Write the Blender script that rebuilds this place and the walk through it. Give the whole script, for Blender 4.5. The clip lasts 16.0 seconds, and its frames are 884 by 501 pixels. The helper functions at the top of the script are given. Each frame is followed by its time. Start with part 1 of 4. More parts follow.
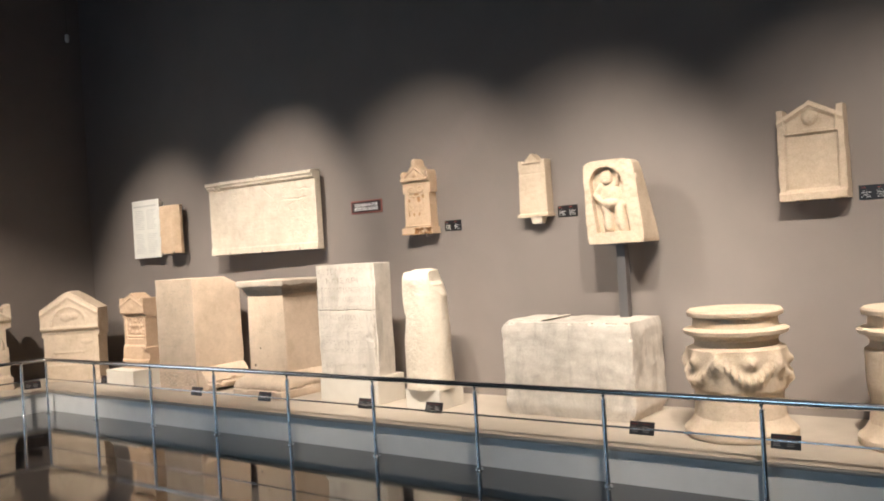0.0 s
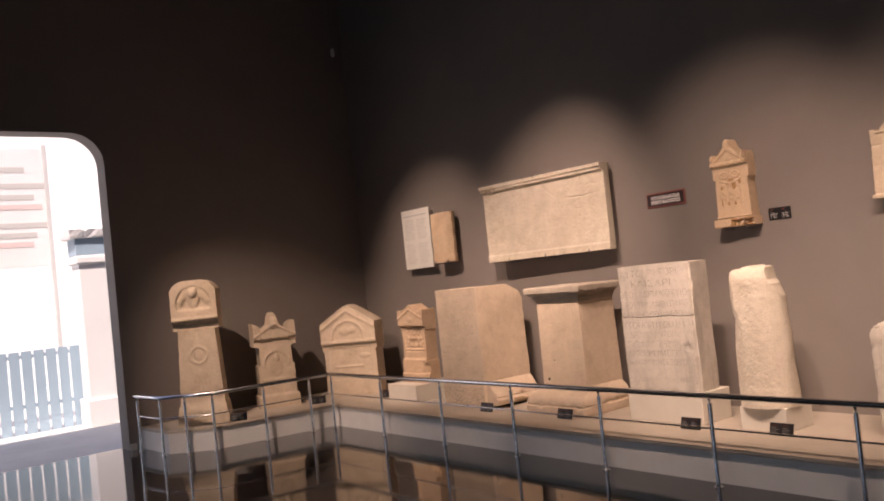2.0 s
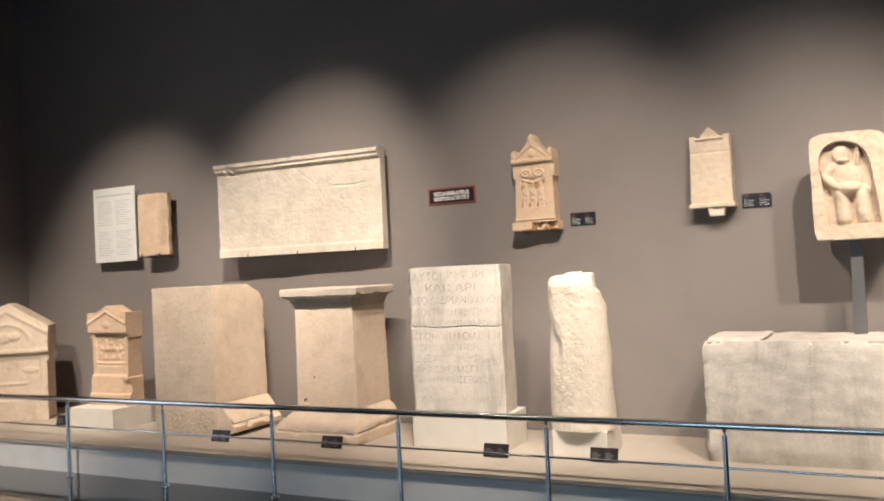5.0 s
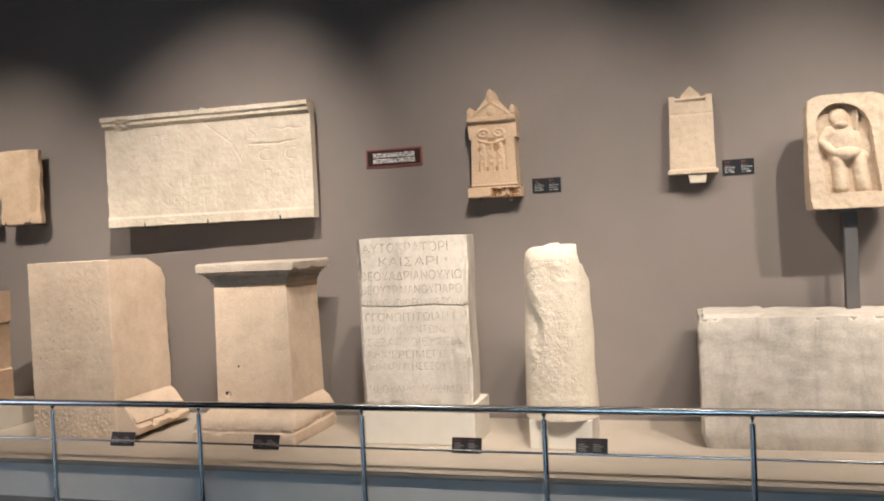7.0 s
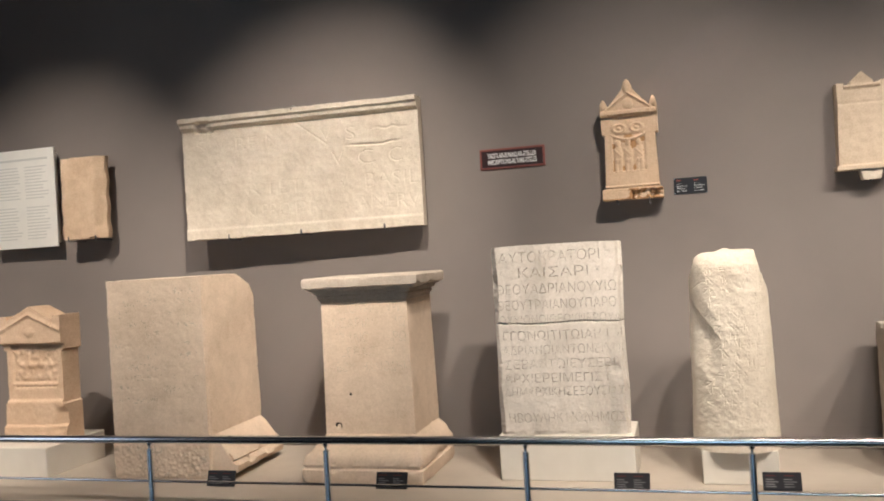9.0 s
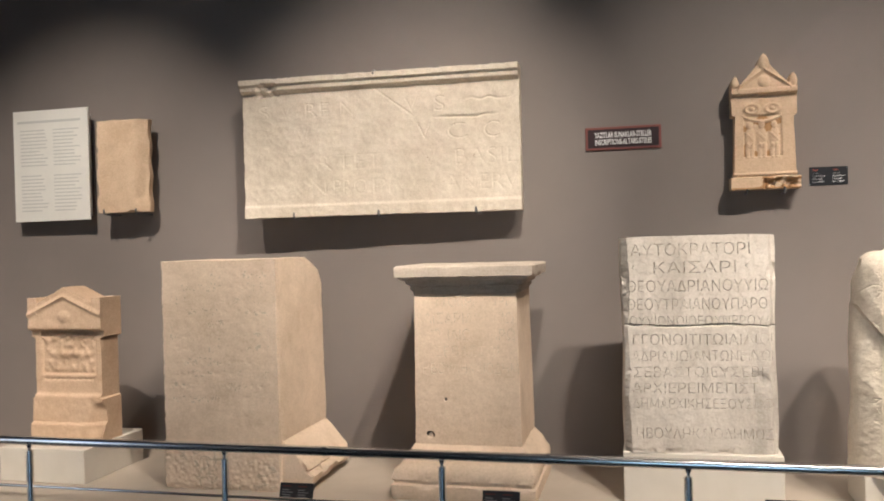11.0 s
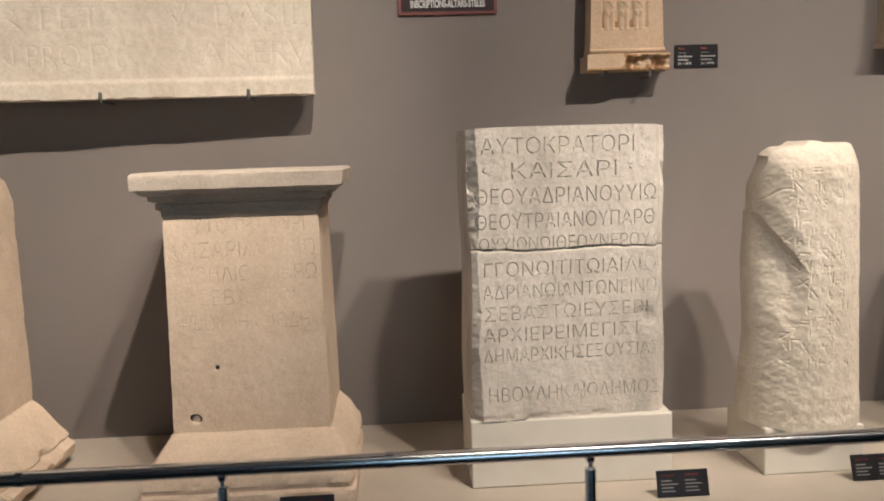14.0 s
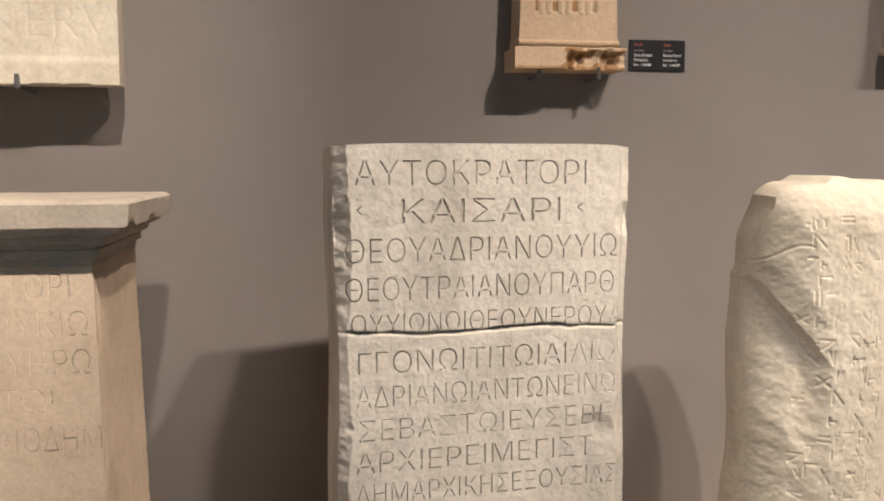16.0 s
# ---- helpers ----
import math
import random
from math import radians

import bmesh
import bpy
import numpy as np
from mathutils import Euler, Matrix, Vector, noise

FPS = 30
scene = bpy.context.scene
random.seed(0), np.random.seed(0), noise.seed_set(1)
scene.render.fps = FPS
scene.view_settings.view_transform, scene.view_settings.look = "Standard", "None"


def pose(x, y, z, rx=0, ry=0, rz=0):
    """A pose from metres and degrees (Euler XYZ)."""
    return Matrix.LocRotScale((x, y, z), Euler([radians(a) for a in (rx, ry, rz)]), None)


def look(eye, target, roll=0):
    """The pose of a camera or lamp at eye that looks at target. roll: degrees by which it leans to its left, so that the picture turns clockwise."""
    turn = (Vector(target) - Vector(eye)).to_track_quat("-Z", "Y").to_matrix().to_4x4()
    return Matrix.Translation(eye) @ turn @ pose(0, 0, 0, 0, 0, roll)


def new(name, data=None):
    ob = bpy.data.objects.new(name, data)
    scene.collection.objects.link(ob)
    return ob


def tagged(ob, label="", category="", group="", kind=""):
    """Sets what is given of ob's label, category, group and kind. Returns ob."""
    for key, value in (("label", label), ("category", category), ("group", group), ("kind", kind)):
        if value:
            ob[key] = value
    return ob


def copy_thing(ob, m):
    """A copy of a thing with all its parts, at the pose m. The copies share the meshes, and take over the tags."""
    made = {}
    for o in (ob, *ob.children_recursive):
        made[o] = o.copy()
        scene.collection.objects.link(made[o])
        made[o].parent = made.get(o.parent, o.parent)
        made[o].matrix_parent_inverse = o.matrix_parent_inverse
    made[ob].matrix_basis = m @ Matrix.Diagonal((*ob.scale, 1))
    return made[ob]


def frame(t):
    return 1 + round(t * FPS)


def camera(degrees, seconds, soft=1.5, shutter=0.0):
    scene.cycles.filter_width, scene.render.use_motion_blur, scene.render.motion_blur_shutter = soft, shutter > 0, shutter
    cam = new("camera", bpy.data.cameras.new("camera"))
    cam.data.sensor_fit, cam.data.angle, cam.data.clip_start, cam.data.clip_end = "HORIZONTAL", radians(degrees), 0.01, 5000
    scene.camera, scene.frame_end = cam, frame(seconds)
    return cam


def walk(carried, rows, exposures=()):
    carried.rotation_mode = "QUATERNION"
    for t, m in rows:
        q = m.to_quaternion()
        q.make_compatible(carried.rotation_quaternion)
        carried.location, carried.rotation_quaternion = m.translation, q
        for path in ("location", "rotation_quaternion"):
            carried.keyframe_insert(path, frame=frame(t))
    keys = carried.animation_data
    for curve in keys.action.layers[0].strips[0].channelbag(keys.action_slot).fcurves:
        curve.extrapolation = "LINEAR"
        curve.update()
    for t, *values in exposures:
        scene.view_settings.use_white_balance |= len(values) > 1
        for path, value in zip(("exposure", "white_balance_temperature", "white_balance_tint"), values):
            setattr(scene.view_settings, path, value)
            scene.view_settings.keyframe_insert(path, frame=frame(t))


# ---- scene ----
cam = camera(55.5, 16.0, 1.9)
METRES, EYE, TILT, LEAN, TURN = 8.0, 1.5, 0.0, 0.0, 37.2
ROWS = [
    (0.0, 0.0, 0.0, 0.0, 0.01, 0.12, 3.46),
    (0.5, -0.0241, 0.027, 0.0008, 4.18, 0.59, 3.86),
    (1.0, -0.0525, 0.0416, 0.0036, 6.64, 0.73, 5.02),
    (1.5, -0.0702, 0.0563, 0.0053, 10.45, 1.03, 5.68),
    (2.0, -0.0921, 0.0845, 0.0021, 15.13, 1.81, 5.93),
    (2.5, -0.1062, 0.1128, -0.004, 15.44, 1.67, 5.81),
    (3.0, -0.134, 0.1322, -0.0027, 11.1, 1.32, 5.68),
    (3.5, -0.1547, 0.1611, -0.0065, 8.66, 1.44, 5.09),
    (4.0, -0.1838, 0.1859, -0.0055, 5.86, 1.47, 3.97),
    (4.5, -0.2084, 0.2098, -0.0075, 0.52, 1.6, 2.81),
    (5.0, -0.237, 0.2312, -0.0079, -9.86, 1.2, 2.79),
    (7.5, -0.3104, 0.3697, -0.0082, -20.75, -0.87, 2.76),
    (8.0, -0.3233, 0.3993, -0.0091, -20.26, -0.19, 3.41),
    (8.5, -0.35, 0.4239, -0.0085, -20.56, 0.14, 3.07),
    (9.0, -0.3694, 0.4431, -0.0092, -21.04, 0.26, 3.44),
    (9.5, -0.3822, 0.4721, -0.0076, -20.88, 0.39, 2.8),
    (12.0, -0.434, 0.5929, -0.009, -27.92, -2.72, 1.1),
    (12.5, -0.4254, 0.6229, -0.0113, -31.64, -4.76, 1.48),
    (13.0, -0.4177, 0.6479, -0.0131, -36.11, -5.83, 1.98),
    (13.5, -0.3951, 0.6698, -0.0133, -39.62, -6.73, 1.83),
    (14.0, -0.3738, 0.6883, -0.0162, -40.51, -6.63, 1.79),
    (14.5, -0.3538, 0.7172, -0.0161, -43.33, -6.81, 1.49),
    (15.0, -0.3344, 0.7417, -0.0169, -46.19, -6.9, 1.69),
    (15.5, -0.3015, 0.7615, -0.015, -46.74, -6.85, 1.14),
    (16.0, -0.283, 0.771, -0.0119, -46.49, -5.92, 0.18),
]
EXPOSURES = [(0.0, 1.4, 6100, 7), (0.5, 1.2, 6150, 8), (1.0, 1.1, 6250, 12), (1.5, 0.95, 6700, 19), (2.0, 0.6, 7500, 30), (2.5, 0.6, 7500, 30), (3.0, 0.85, 7000, 22), (3.5, 1.05, 6250, 10), (4.5, 1.15, 6050, 8), (5.0, 1.2, 6100, 8), (8.0, 0.95, 6050, 8), (12.0, 0.81, 6050, 8), (13.5, 0.63, 6100, 8), (14.5, 0.66, 6100, 8), (16.0, 0.71, 6150, 8)]
walk(cam, [(t, pose(0, 0, EYE, TILT, LEAN, TURN) @ pose(METRES * x, METRES * y, METRES * z, 90 + pitch, roll, yaw)) for t, x, y, z, yaw, pitch, roll in ROWS], EXPOSURES)

# world, daylight and exhibition spots
world = bpy.data.worlds.new("world")
scene.world = world
world.use_nodes = True
wn = world.node_tree.nodes
sky = wn.new("ShaderNodeTexSky")
sky.sky_type, sky.sun_disc, sky.sun_elevation, sky.sun_rotation = "NISHITA", False, radians(59), radians(135)
wn["Background"].inputs["Strength"].default_value = 0.14
world.node_tree.links.new(sky.outputs[0], wn["Background"].inputs[0])
sun = new("sun", bpy.data.lights.new("sun", "SUN"))
sun.data.energy, sun.data.angle, sun.data.color = 5.0, radians(0.5), (1.0, 0.97, 0.93)
sun.matrix_world = look((-5, -6, 19), (-13, 2, 0))

# daylight of the wide window behind the walker
day = new("window_light", bpy.data.lights.new("window_light", "AREA"))
day.data.shape, day.data.size, day.data.size_y, day.data.energy, day.data.color = "RECTANGLE", 3.0, 2.3, 17, (0.38, 0.68, 1.0)
day.matrix_world = pose(-4.3, -5.08, 1.5, 90, 0, 0)

SPOT_WARM = (1.0, 0.85, 0.71)


def spot(x, tx, tz, watts, size=44, blend=0.6, y=2.9, z=4.5, ty=6.0):
    """A ceiling spot that grazes down the exhibition wall."""
    ob = new("spot_lamp", bpy.data.lights.new("spot_lamp", "SPOT"))
    ob.data.energy, ob.data.color, ob.data.spot_size, ob.data.spot_blend = watts, SPOT_WARM, radians(size), blend
    ob.data.shadow_soft_size = 0.035
    ob.matrix_world = look((x, y, z), (tx, ty, tz))


LAMPS = [  # x, target x, y, z, watts, cone
    (-7.9, -8.8, 6.0, 1.15, 410, 43), (-5.3, -6.8, 6.0, 1.6, 520, 39), (-3.6, -4.85, 6.0, 1.25, 380, 46), (-1.9, -3.3, 6.0, 1.15, 320, 45),
    (-4.9, -7.3, 5.4, 0.7, 380, 32), (-4.2, -6.2, 5.4, 0.7, 150, 30), (-4.3, -5.2, 5.4, 0.75, 220, 32), (-6.2, -4.8, 5.4, 0.8, 120, 26),
    (-3.0, -4.3, 5.4, 0.75, 260, 34), (-5.0, -2.5, 6.0, 1.45, 260, 30), (-0.9, -2.7, 5.6, 0.95, 310, 40), (-0.3, -1.3, 6.0, 1.2, 220, 45),
    (-0.4, -1.6, 5.4, 0.65, 350, 36), (1.0, -0.2, 6.0, 1.3, 220, 45)]
for x, tx, ty, tz, watts, cone in LAMPS:
    spot(x, tx, tz, watts, cone, 1.0, 2.9, 4.5, ty)
spot(-7.4, -9.5, 0.6, 520, 42, 0.9, 1.4, 4.5, 4.4)

# ---- materials ----
def material(name, rough=0.6, metal=0.0, color=(0.5, 0.5, 0.5)):
    m = bpy.data.materials.new(name)
    m.use_nodes = True
    b = m.node_tree.nodes["Principled BSDF"]
    b.inputs["Roughness"].default_value, b.inputs["Metallic"].default_value = rough, metal
    b.inputs["Base Color"].default_value = (*color, 1)
    return m


def node(m, kind, **values):
    n = m.node_tree.nodes.new(kind)
    for key, value in values.items():
        n.inputs[key].default_value = value
    return n


def link(m, a, b):
    m.node_tree.links.new(a, b)


def noise_tex(m, scale, detail=6.0, rough=0.55, warp=0.0):
    c = node(m, "ShaderNodeTexCoord")
    n = node(m, "ShaderNodeTexNoise", Scale=scale, Detail=detail, Roughness=rough, Distortion=warp)
    link(m, c.outputs["Object"], n.inputs["Vector"])
    return n.outputs["Fac"]


def ramp(m, fac, stops):
    r = node(m, "ShaderNodeValToRGB")
    e = r.color_ramp.elements
    while len(e) < len(stops):
        e.new(0.5)
    for el, (at, col) in zip(e, stops):
        el.position, el.color = at, (*col, 1)
    link(m, fac, r.inputs["Fac"])
    return r.outputs["Color"]


def mix(m, fac, a, b, mode="MIX"):
    n = m.node_tree.nodes.new("ShaderNodeMix")
    n.data_type, n.blend_type = "RGBA", mode
    for value, socket in ((fac, n.inputs[0]), (a, n.inputs[6]), (b, n.inputs[7])):
        if isinstance(value, float):
            socket.default_value = value
        elif isinstance(value, tuple):
            socket.default_value = (*value, 1)
        else:
            link(m, value, socket)
    return n.outputs[2]


def bump(m, fac, strength, distance, below=None):
    n = node(m, "ShaderNodeBump", Strength=strength, Distance=distance)
    link(m, fac, n.inputs["Height"])
    if below is not None:
        link(m, below, n.inputs["Normal"])
    link(m, n.outputs[0], m.node_tree.nodes["Principled BSDF"].inputs["Normal"])
    return n.outputs[0]


def stone(name, light, dark, stain, stain_amount=0.45, grain=1.0, streak=0.0):
    """Weathered limestone or marble: broad tone, stains, pits and grain."""
    m = material(name, 0.85)
    p = m.node_tree.nodes["Principled BSDF"]
    p.inputs["Specular IOR Level"].default_value = 0.25
    tone = ramp(m, noise_tex(m, 3.2, 5, 0.6, 0.4), [(0.36, dark), (0.62, light)])
    blot = ramp(m, noise_tex(m, 7.5, 8, 0.65, 0.8), [(0.52, (0, 0, 0)), (0.8, (stain_amount * 0.85,) * 3)])
    col = mix(m, blot, tone, stain)
    if streak:
        c = node(m, "ShaderNodeTexCoord")
        mp = node(m, "ShaderNodeMapping", Scale=(5.0, 5.0, 1.6))
        n = node(m, "ShaderNodeTexNoise", Scale=1.3, Detail=7.0, Roughness=0.62, Distortion=0.5)
        link(m, c.outputs["Object"], mp.inputs["Vector"])
        link(m, mp.outputs["Vector"], n.inputs["Vector"])
        col = mix(m, ramp(m, n.outputs["Fac"], [(0.5, (0, 0, 0)), (0.66, (streak,) * 3)]), col, stain)
    speck = ramp(m, noise_tex(m, 95, 3, 0.6), [(0.3, (0.88, 0.87, 0.85)), (0.60, (1, 1, 1))])
    col = mix(m, 1.0, col, speck, "MULTIPLY")
    mott = ramp(m, noise_tex(m, 10, 9, 0.72, 0.7), [(0.32, (0.80, 0.77, 0.73)), (0.55, (0.98, 0.97, 0.96)), (0.70, (1.0, 1.0, 1.0))])
    col = mix(m, 0.5, col, mott, "MULTIPLY")
    link(m, col, p.inputs["Base Color"])
    n1 = bump(m, noise_tex(m, 14, 6, 0.6), 0.25 * grain, 0.010)
    n2 = bump(m, noise_tex(m, 70, 5, 0.65), 0.45 * grain, 0.004, n1)
    c = node(m, "ShaderNodeTexCoord")
    v = node(m, "ShaderNodeTexVoronoi", Scale=38.0)
    link(m, c.outputs["Object"], v.inputs["Vector"])
    pit = ramp(m, v.outputs["Distance"], [(0.06, (0, 0, 0)), (0.16, (1, 1, 1))])
    bump(m, pit, 0.12 * grain, 0.003, n2)
    return m


def painted(name, light, dark, scale, rough, relief):
    m = material(name, rough)
    p = m.node_tree.nodes["Principled BSDF"]
    col = ramp(m, noise_tex(m, scale, 6, 0.6, 0.3), [(0.3, dark), (0.7, light)])
    link(m, col, p.inputs["Base Color"])
    n1 = bump(m, noise_tex(m, 2.2, 3, 0.5), 0.2, 0.02)
    bump(m, noise_tex(m, 160, 4, 0.6), relief, 0.002, n1)
    return m


CREAM = stone("cream_limestone", (0.68, 0.56, 0.43), (0.58, 0.47, 0.35), (0.42, 0.32, 0.22), 0.5)
PALE = stone("pale_marble", (0.74, 0.66, 0.55), (0.65, 0.575, 0.47), (0.50, 0.41, 0.31), 0.45, 1.0, 0.25)
GREY = stone("grey_white_marble", (0.67, 0.61, 0.54), (0.57, 0.52, 0.455), (0.37, 0.335, 0.29), 0.5, 1.0, 0.6)
TAN = stone("tan_limestone", (0.74, 0.595, 0.455), (0.655, 0.52, 0.39), (0.54, 0.40, 0.28), 0.5)
DUSTY = stone("dusty_grey_beige_stone", (0.58, 0.50, 0.41), (0.48, 0.41, 0.34), (0.32, 0.27, 0.22), 0.6)
ORANGE = stone("orange_sandstone", (0.72, 0.55, 0.39), (0.64, 0.47, 0.32), (0.50, 0.31, 0.18), 0.45)
PEACH = stone("peach_sandstone", (0.64, 0.47, 0.33), (0.56, 0.40, 0.27), (0.44, 0.29, 0.18), 0.45)
GRIME = stone("grimy_letter_grooves", (0.43, 0.385, 0.33), (0.37, 0.33, 0.28), (0.27, 0.235, 0.20))
# Deeper ochre: painted shade round the votive figures, and broken foot stone.
OCHRE = stone("ochre_shade_and_break", (0.50, 0.30, 0.15), (0.42, 0.235, 0.115), (0.32, 0.16, 0.07))
WARMGRIME = stone("brown_letter_grooves", (0.56, 0.47, 0.365), (0.50, 0.41, 0.31), (0.40, 0.31, 0.22))
# Near-black colour that stands in for the shade inside the altar's small holes.
HOLE_SHADE = material("hole_shade_paint", 0.9, 0, (0.03, 0.02, 0.015))
WALL = painted("taupe_wall_paint", (0.225, 0.192, 0.172), (0.205, 0.175, 0.157), 1.7, 0.75, 0.25)
DARK = painted("dark_blue_grey_paint", (0.035, 0.037, 0.045), (0.028, 0.030, 0.036), 1.5, 0.7, 0.25)
PLASTER = painted("cream_podium_paint", (0.48, 0.415, 0.34), (0.42, 0.36, 0.29), 4.0, 0.6, 0.35)
FRONT = painted("pale_grey_podium_paint", (0.74, 0.73, 0.71), (0.66, 0.65, 0.63), 3.0, 0.55, 0.3)
PLINTH = painted("white_plinth_paint", (0.66, 0.61, 0.53), (0.60, 0.55, 0.47), 5.0, 0.6, 0.3)
WHITE = painted("white_render", (0.80, 0.80, 0.78), (0.74, 0.74, 0.72), 1.2, 0.8, 0.4)
PAVING = painted("pale_paving", (0.62, 0.62, 0.60), (0.52, 0.52, 0.50), 2.0, 0.7, 0.4)
STEEL = material("polished_steel", 0.22, 1.0, (0.80, 0.81, 0.82))
IRON = material("grey_painted_iron", 0.45, 0.6, (0.16, 0.15, 0.145))
BLACK = material("black_plastic_plate", 0.35, 0, (0.012, 0.011, 0.012))
INK = material("white_print", 0.6, 0, (0.75, 0.74, 0.72))
RED = material("red_print", 0.6, 0, (0.50, 0.09, 0.05))
DIMRED = material("dim_red_print", 0.6, 0, (0.09, 0.016, 0.011))
DIMINK = material("dim_white_print", 0.6, 0, (0.20, 0.195, 0.19))
SIGNRED = material("dull_red_frame", 0.5, 0, (0.22, 0.07, 0.055))
SIGNDARK = material("dark_maroon_board", 0.4, 0, (0.030, 0.012, 0.012))
PAPER = painted("printed_paper_board", (0.78, 0.76, 0.70), (0.72, 0.70, 0.65), 6.0, 0.6, 0.1)
FAINT = material("faint_grey_print", 0.7, 0, (0.55, 0.54, 0.51))
FADED = material("faded_red_print", 0.7, 0, (0.68, 0.55, 0.52))
FENCE = material("blue_grey_fence_paint", 0.5, 0.0, (0.30, 0.42, 0.50))
FLOOR = material("polished_dark_granite", 0.05, 0, (0.02, 0.018, 0.017))
fp = FLOOR.node_tree.nodes["Principled BSDF"]
fp.inputs["IOR"].default_value = 1.9
link(FLOOR, ramp(FLOOR, noise_tex(FLOOR, 60, 5, 0.7), [(0.35, (0.022, 0.022, 0.024)), (0.7, (0.056, 0.055, 0.058))]), fp.inputs["Base Color"])
link(FLOOR, ramp(FLOOR, noise_tex(FLOOR, 1.5, 4, 0.6), [(0.3, (0.03,) * 3), (0.7, (0.09,) * 3)]), fp.inputs["Roughness"])
bump(FLOOR, noise_tex(FLOOR, 1.1, 2, 0.5), 0.06, 0.01)


# ---- building helpers ----
def mesh_object(name, bm, mat, smooth=False):
    me = bpy.data.meshes.new(name)
    bmesh.ops.recalc_face_normals(bm, faces=bm.faces)
    for f in bm.faces:
        f.smooth = smooth
    if smooth:
        bm.normal_update()
        for e in bm.edges:
            e.smooth = len(e.link_faces) < 2 or e.calc_face_angle(0) < 0.75
    bm.to_mesh(me)
    bm.free()
    for one in (mat if isinstance(mat, (list, tuple)) else [mat]):
        me.materials.append(one)
    return new(name, me)


def part(name, bm, mat, parent, label="", smooth=False):
    ob = mesh_object(name, bm, mat, smooth)
    ob.parent = parent
    return tagged(ob, label)


def thing(name, x, y, z, rz=0.0, label="", category="", group=""):
    ob = new(name)
    ob.matrix_world = pose(x, y, z, 0, 0, rz)
    return tagged(ob, label, category, group)


def add_box(bm, x0, x1, y0, y1, z0, z1, bevel=0.0, segments=2):
    made = bmesh.ops.create_cube(bm, size=1.0)["verts"]
    for v in made:
        v.co = Vector(((x0 + x1) / 2 + v.co.x * (x1 - x0), (y0 + y1) / 2 + v.co.y * (y1 - y0), (z0 + z1) / 2 + v.co.z * (z1 - z0)))
    if bevel:
        edges = list({e for v in made for e in v.link_edges})
        bmesh.ops.bevel(bm, geom=edges, offset=bevel, segments=segments, profile=0.5, affect="EDGES")
    return bm


def box(x0, x1, y0, y1, z0, z1, bevel=0.0, segments=2):
    return add_box(bmesh.new(), x0, x1, y0, y1, z0, z1, bevel, segments)


def prism(outline, z0, z1, bevel=0.0):
    bm = bmesh.new()
    low = [bm.verts.new((x, y, z0)) for x, y in outline]
    high = [bm.verts.new((x, y, z1)) for x, y in outline]
    n = len(outline)
    bm.faces.new(low[::-1])
    bm.faces.new(high)
    for i in range(n):
        bm.faces.new((low[i], low[(i + 1) % n], high[(i + 1) % n], high[i]))
    if bevel:
        bmesh.ops.bevel(bm, geom=[e for e in bm.edges if e.verts[0].co.z > z1 - 1e-6 and e.verts[1].co.z > z1 - 1e-6], offset=bevel, segments=2, profile=0.5, affect="EDGES")
    return bm


def tube(points, radius, sides=14):
    """A round bar along a line of points, with mitred joints."""
    bm = bmesh.new()
    pts = [Vector(p) for p in points]
    rings = []
    for i, p in enumerate(pts):
        a = (pts[i] - pts[i - 1]).normalized() if i else None
        b = (pts[i + 1] - pts[i]).normalized() if i + 1 < len(pts) else None
        d = ((a or b) + (b or a)).normalized()
        up = Vector((0, 0, 1)) if abs(d.z) < 0.9 else Vector((0, 1, 0))
        side = d.cross(up).normalized()
        top = side.cross(d).normalized()
        grow = 1 / max(0.5, (a or b).dot(d))
        rings.append([bm.verts.new(p + side * math.cos(t) * radius * grow + top * math.sin(t) * radius) for t in (math.tau * k / sides for k in range(sides))])
    for r, s in zip(rings, rings[1:]):
        for k in range(sides):
            bm.faces.new((r[k], r[(k + 1) % sides], s[(k + 1) % sides], s[k]))
    bm.faces.new(rings[0])
    bm.faces.new(rings[-1][::-1])
    return bm


def lathe(profile, sides=48):
    bm = bmesh.new()
    rings = [[bm.verts.new((r * math.cos(math.tau * k / sides), r * math.sin(math.tau * k / sides), z)) for k in range(sides)] for r, z in profile]
    for r, s in zip(rings, rings[1:]):
        for k in range(sides):
            bm.faces.new((r[k], r[(k + 1) % sides], s[(k + 1) % sides], s[k]))
    bm.faces.new(rings[0][::-1])
    bm.faces.new(rings[-1])
    return bm


def wear(bm, amount, chip, seed, edge=None):
    """Uneven, chipped stone: shifts each vertex along its normal by noise, and breaks the sharp edges."""
    bm.normal_update()
    off = Vector((seed * 7.31, seed * 3.17, seed * 5.77))
    for v in bm.verts:
        p = v.co + off
        d = noise.noise(p * 9) * amount + noise.noise(p * 31) * amount * 0.7
        sharp = edge(v) if edge else min(1.0, max(0.0, v.calc_shell_factor() - 1.03) * 5)
        if sharp > 0:
            c = noise.noise(p * 13 + Vector((9, 4, 2))) + 0.6 * noise.noise(p * 33)
            d -= max(0.0, c - 0.12) * chip * sharp
        v.co += v.normal * d
    return bm


def crisp(bm, angle=0.5):
    """Marks the mouldings' arrises as sharp."""
    bm.normal_update()
    for e in bm.edges:
        if e.calc_face_angle(0.0) > angle:
            e.smooth = False
    return bm


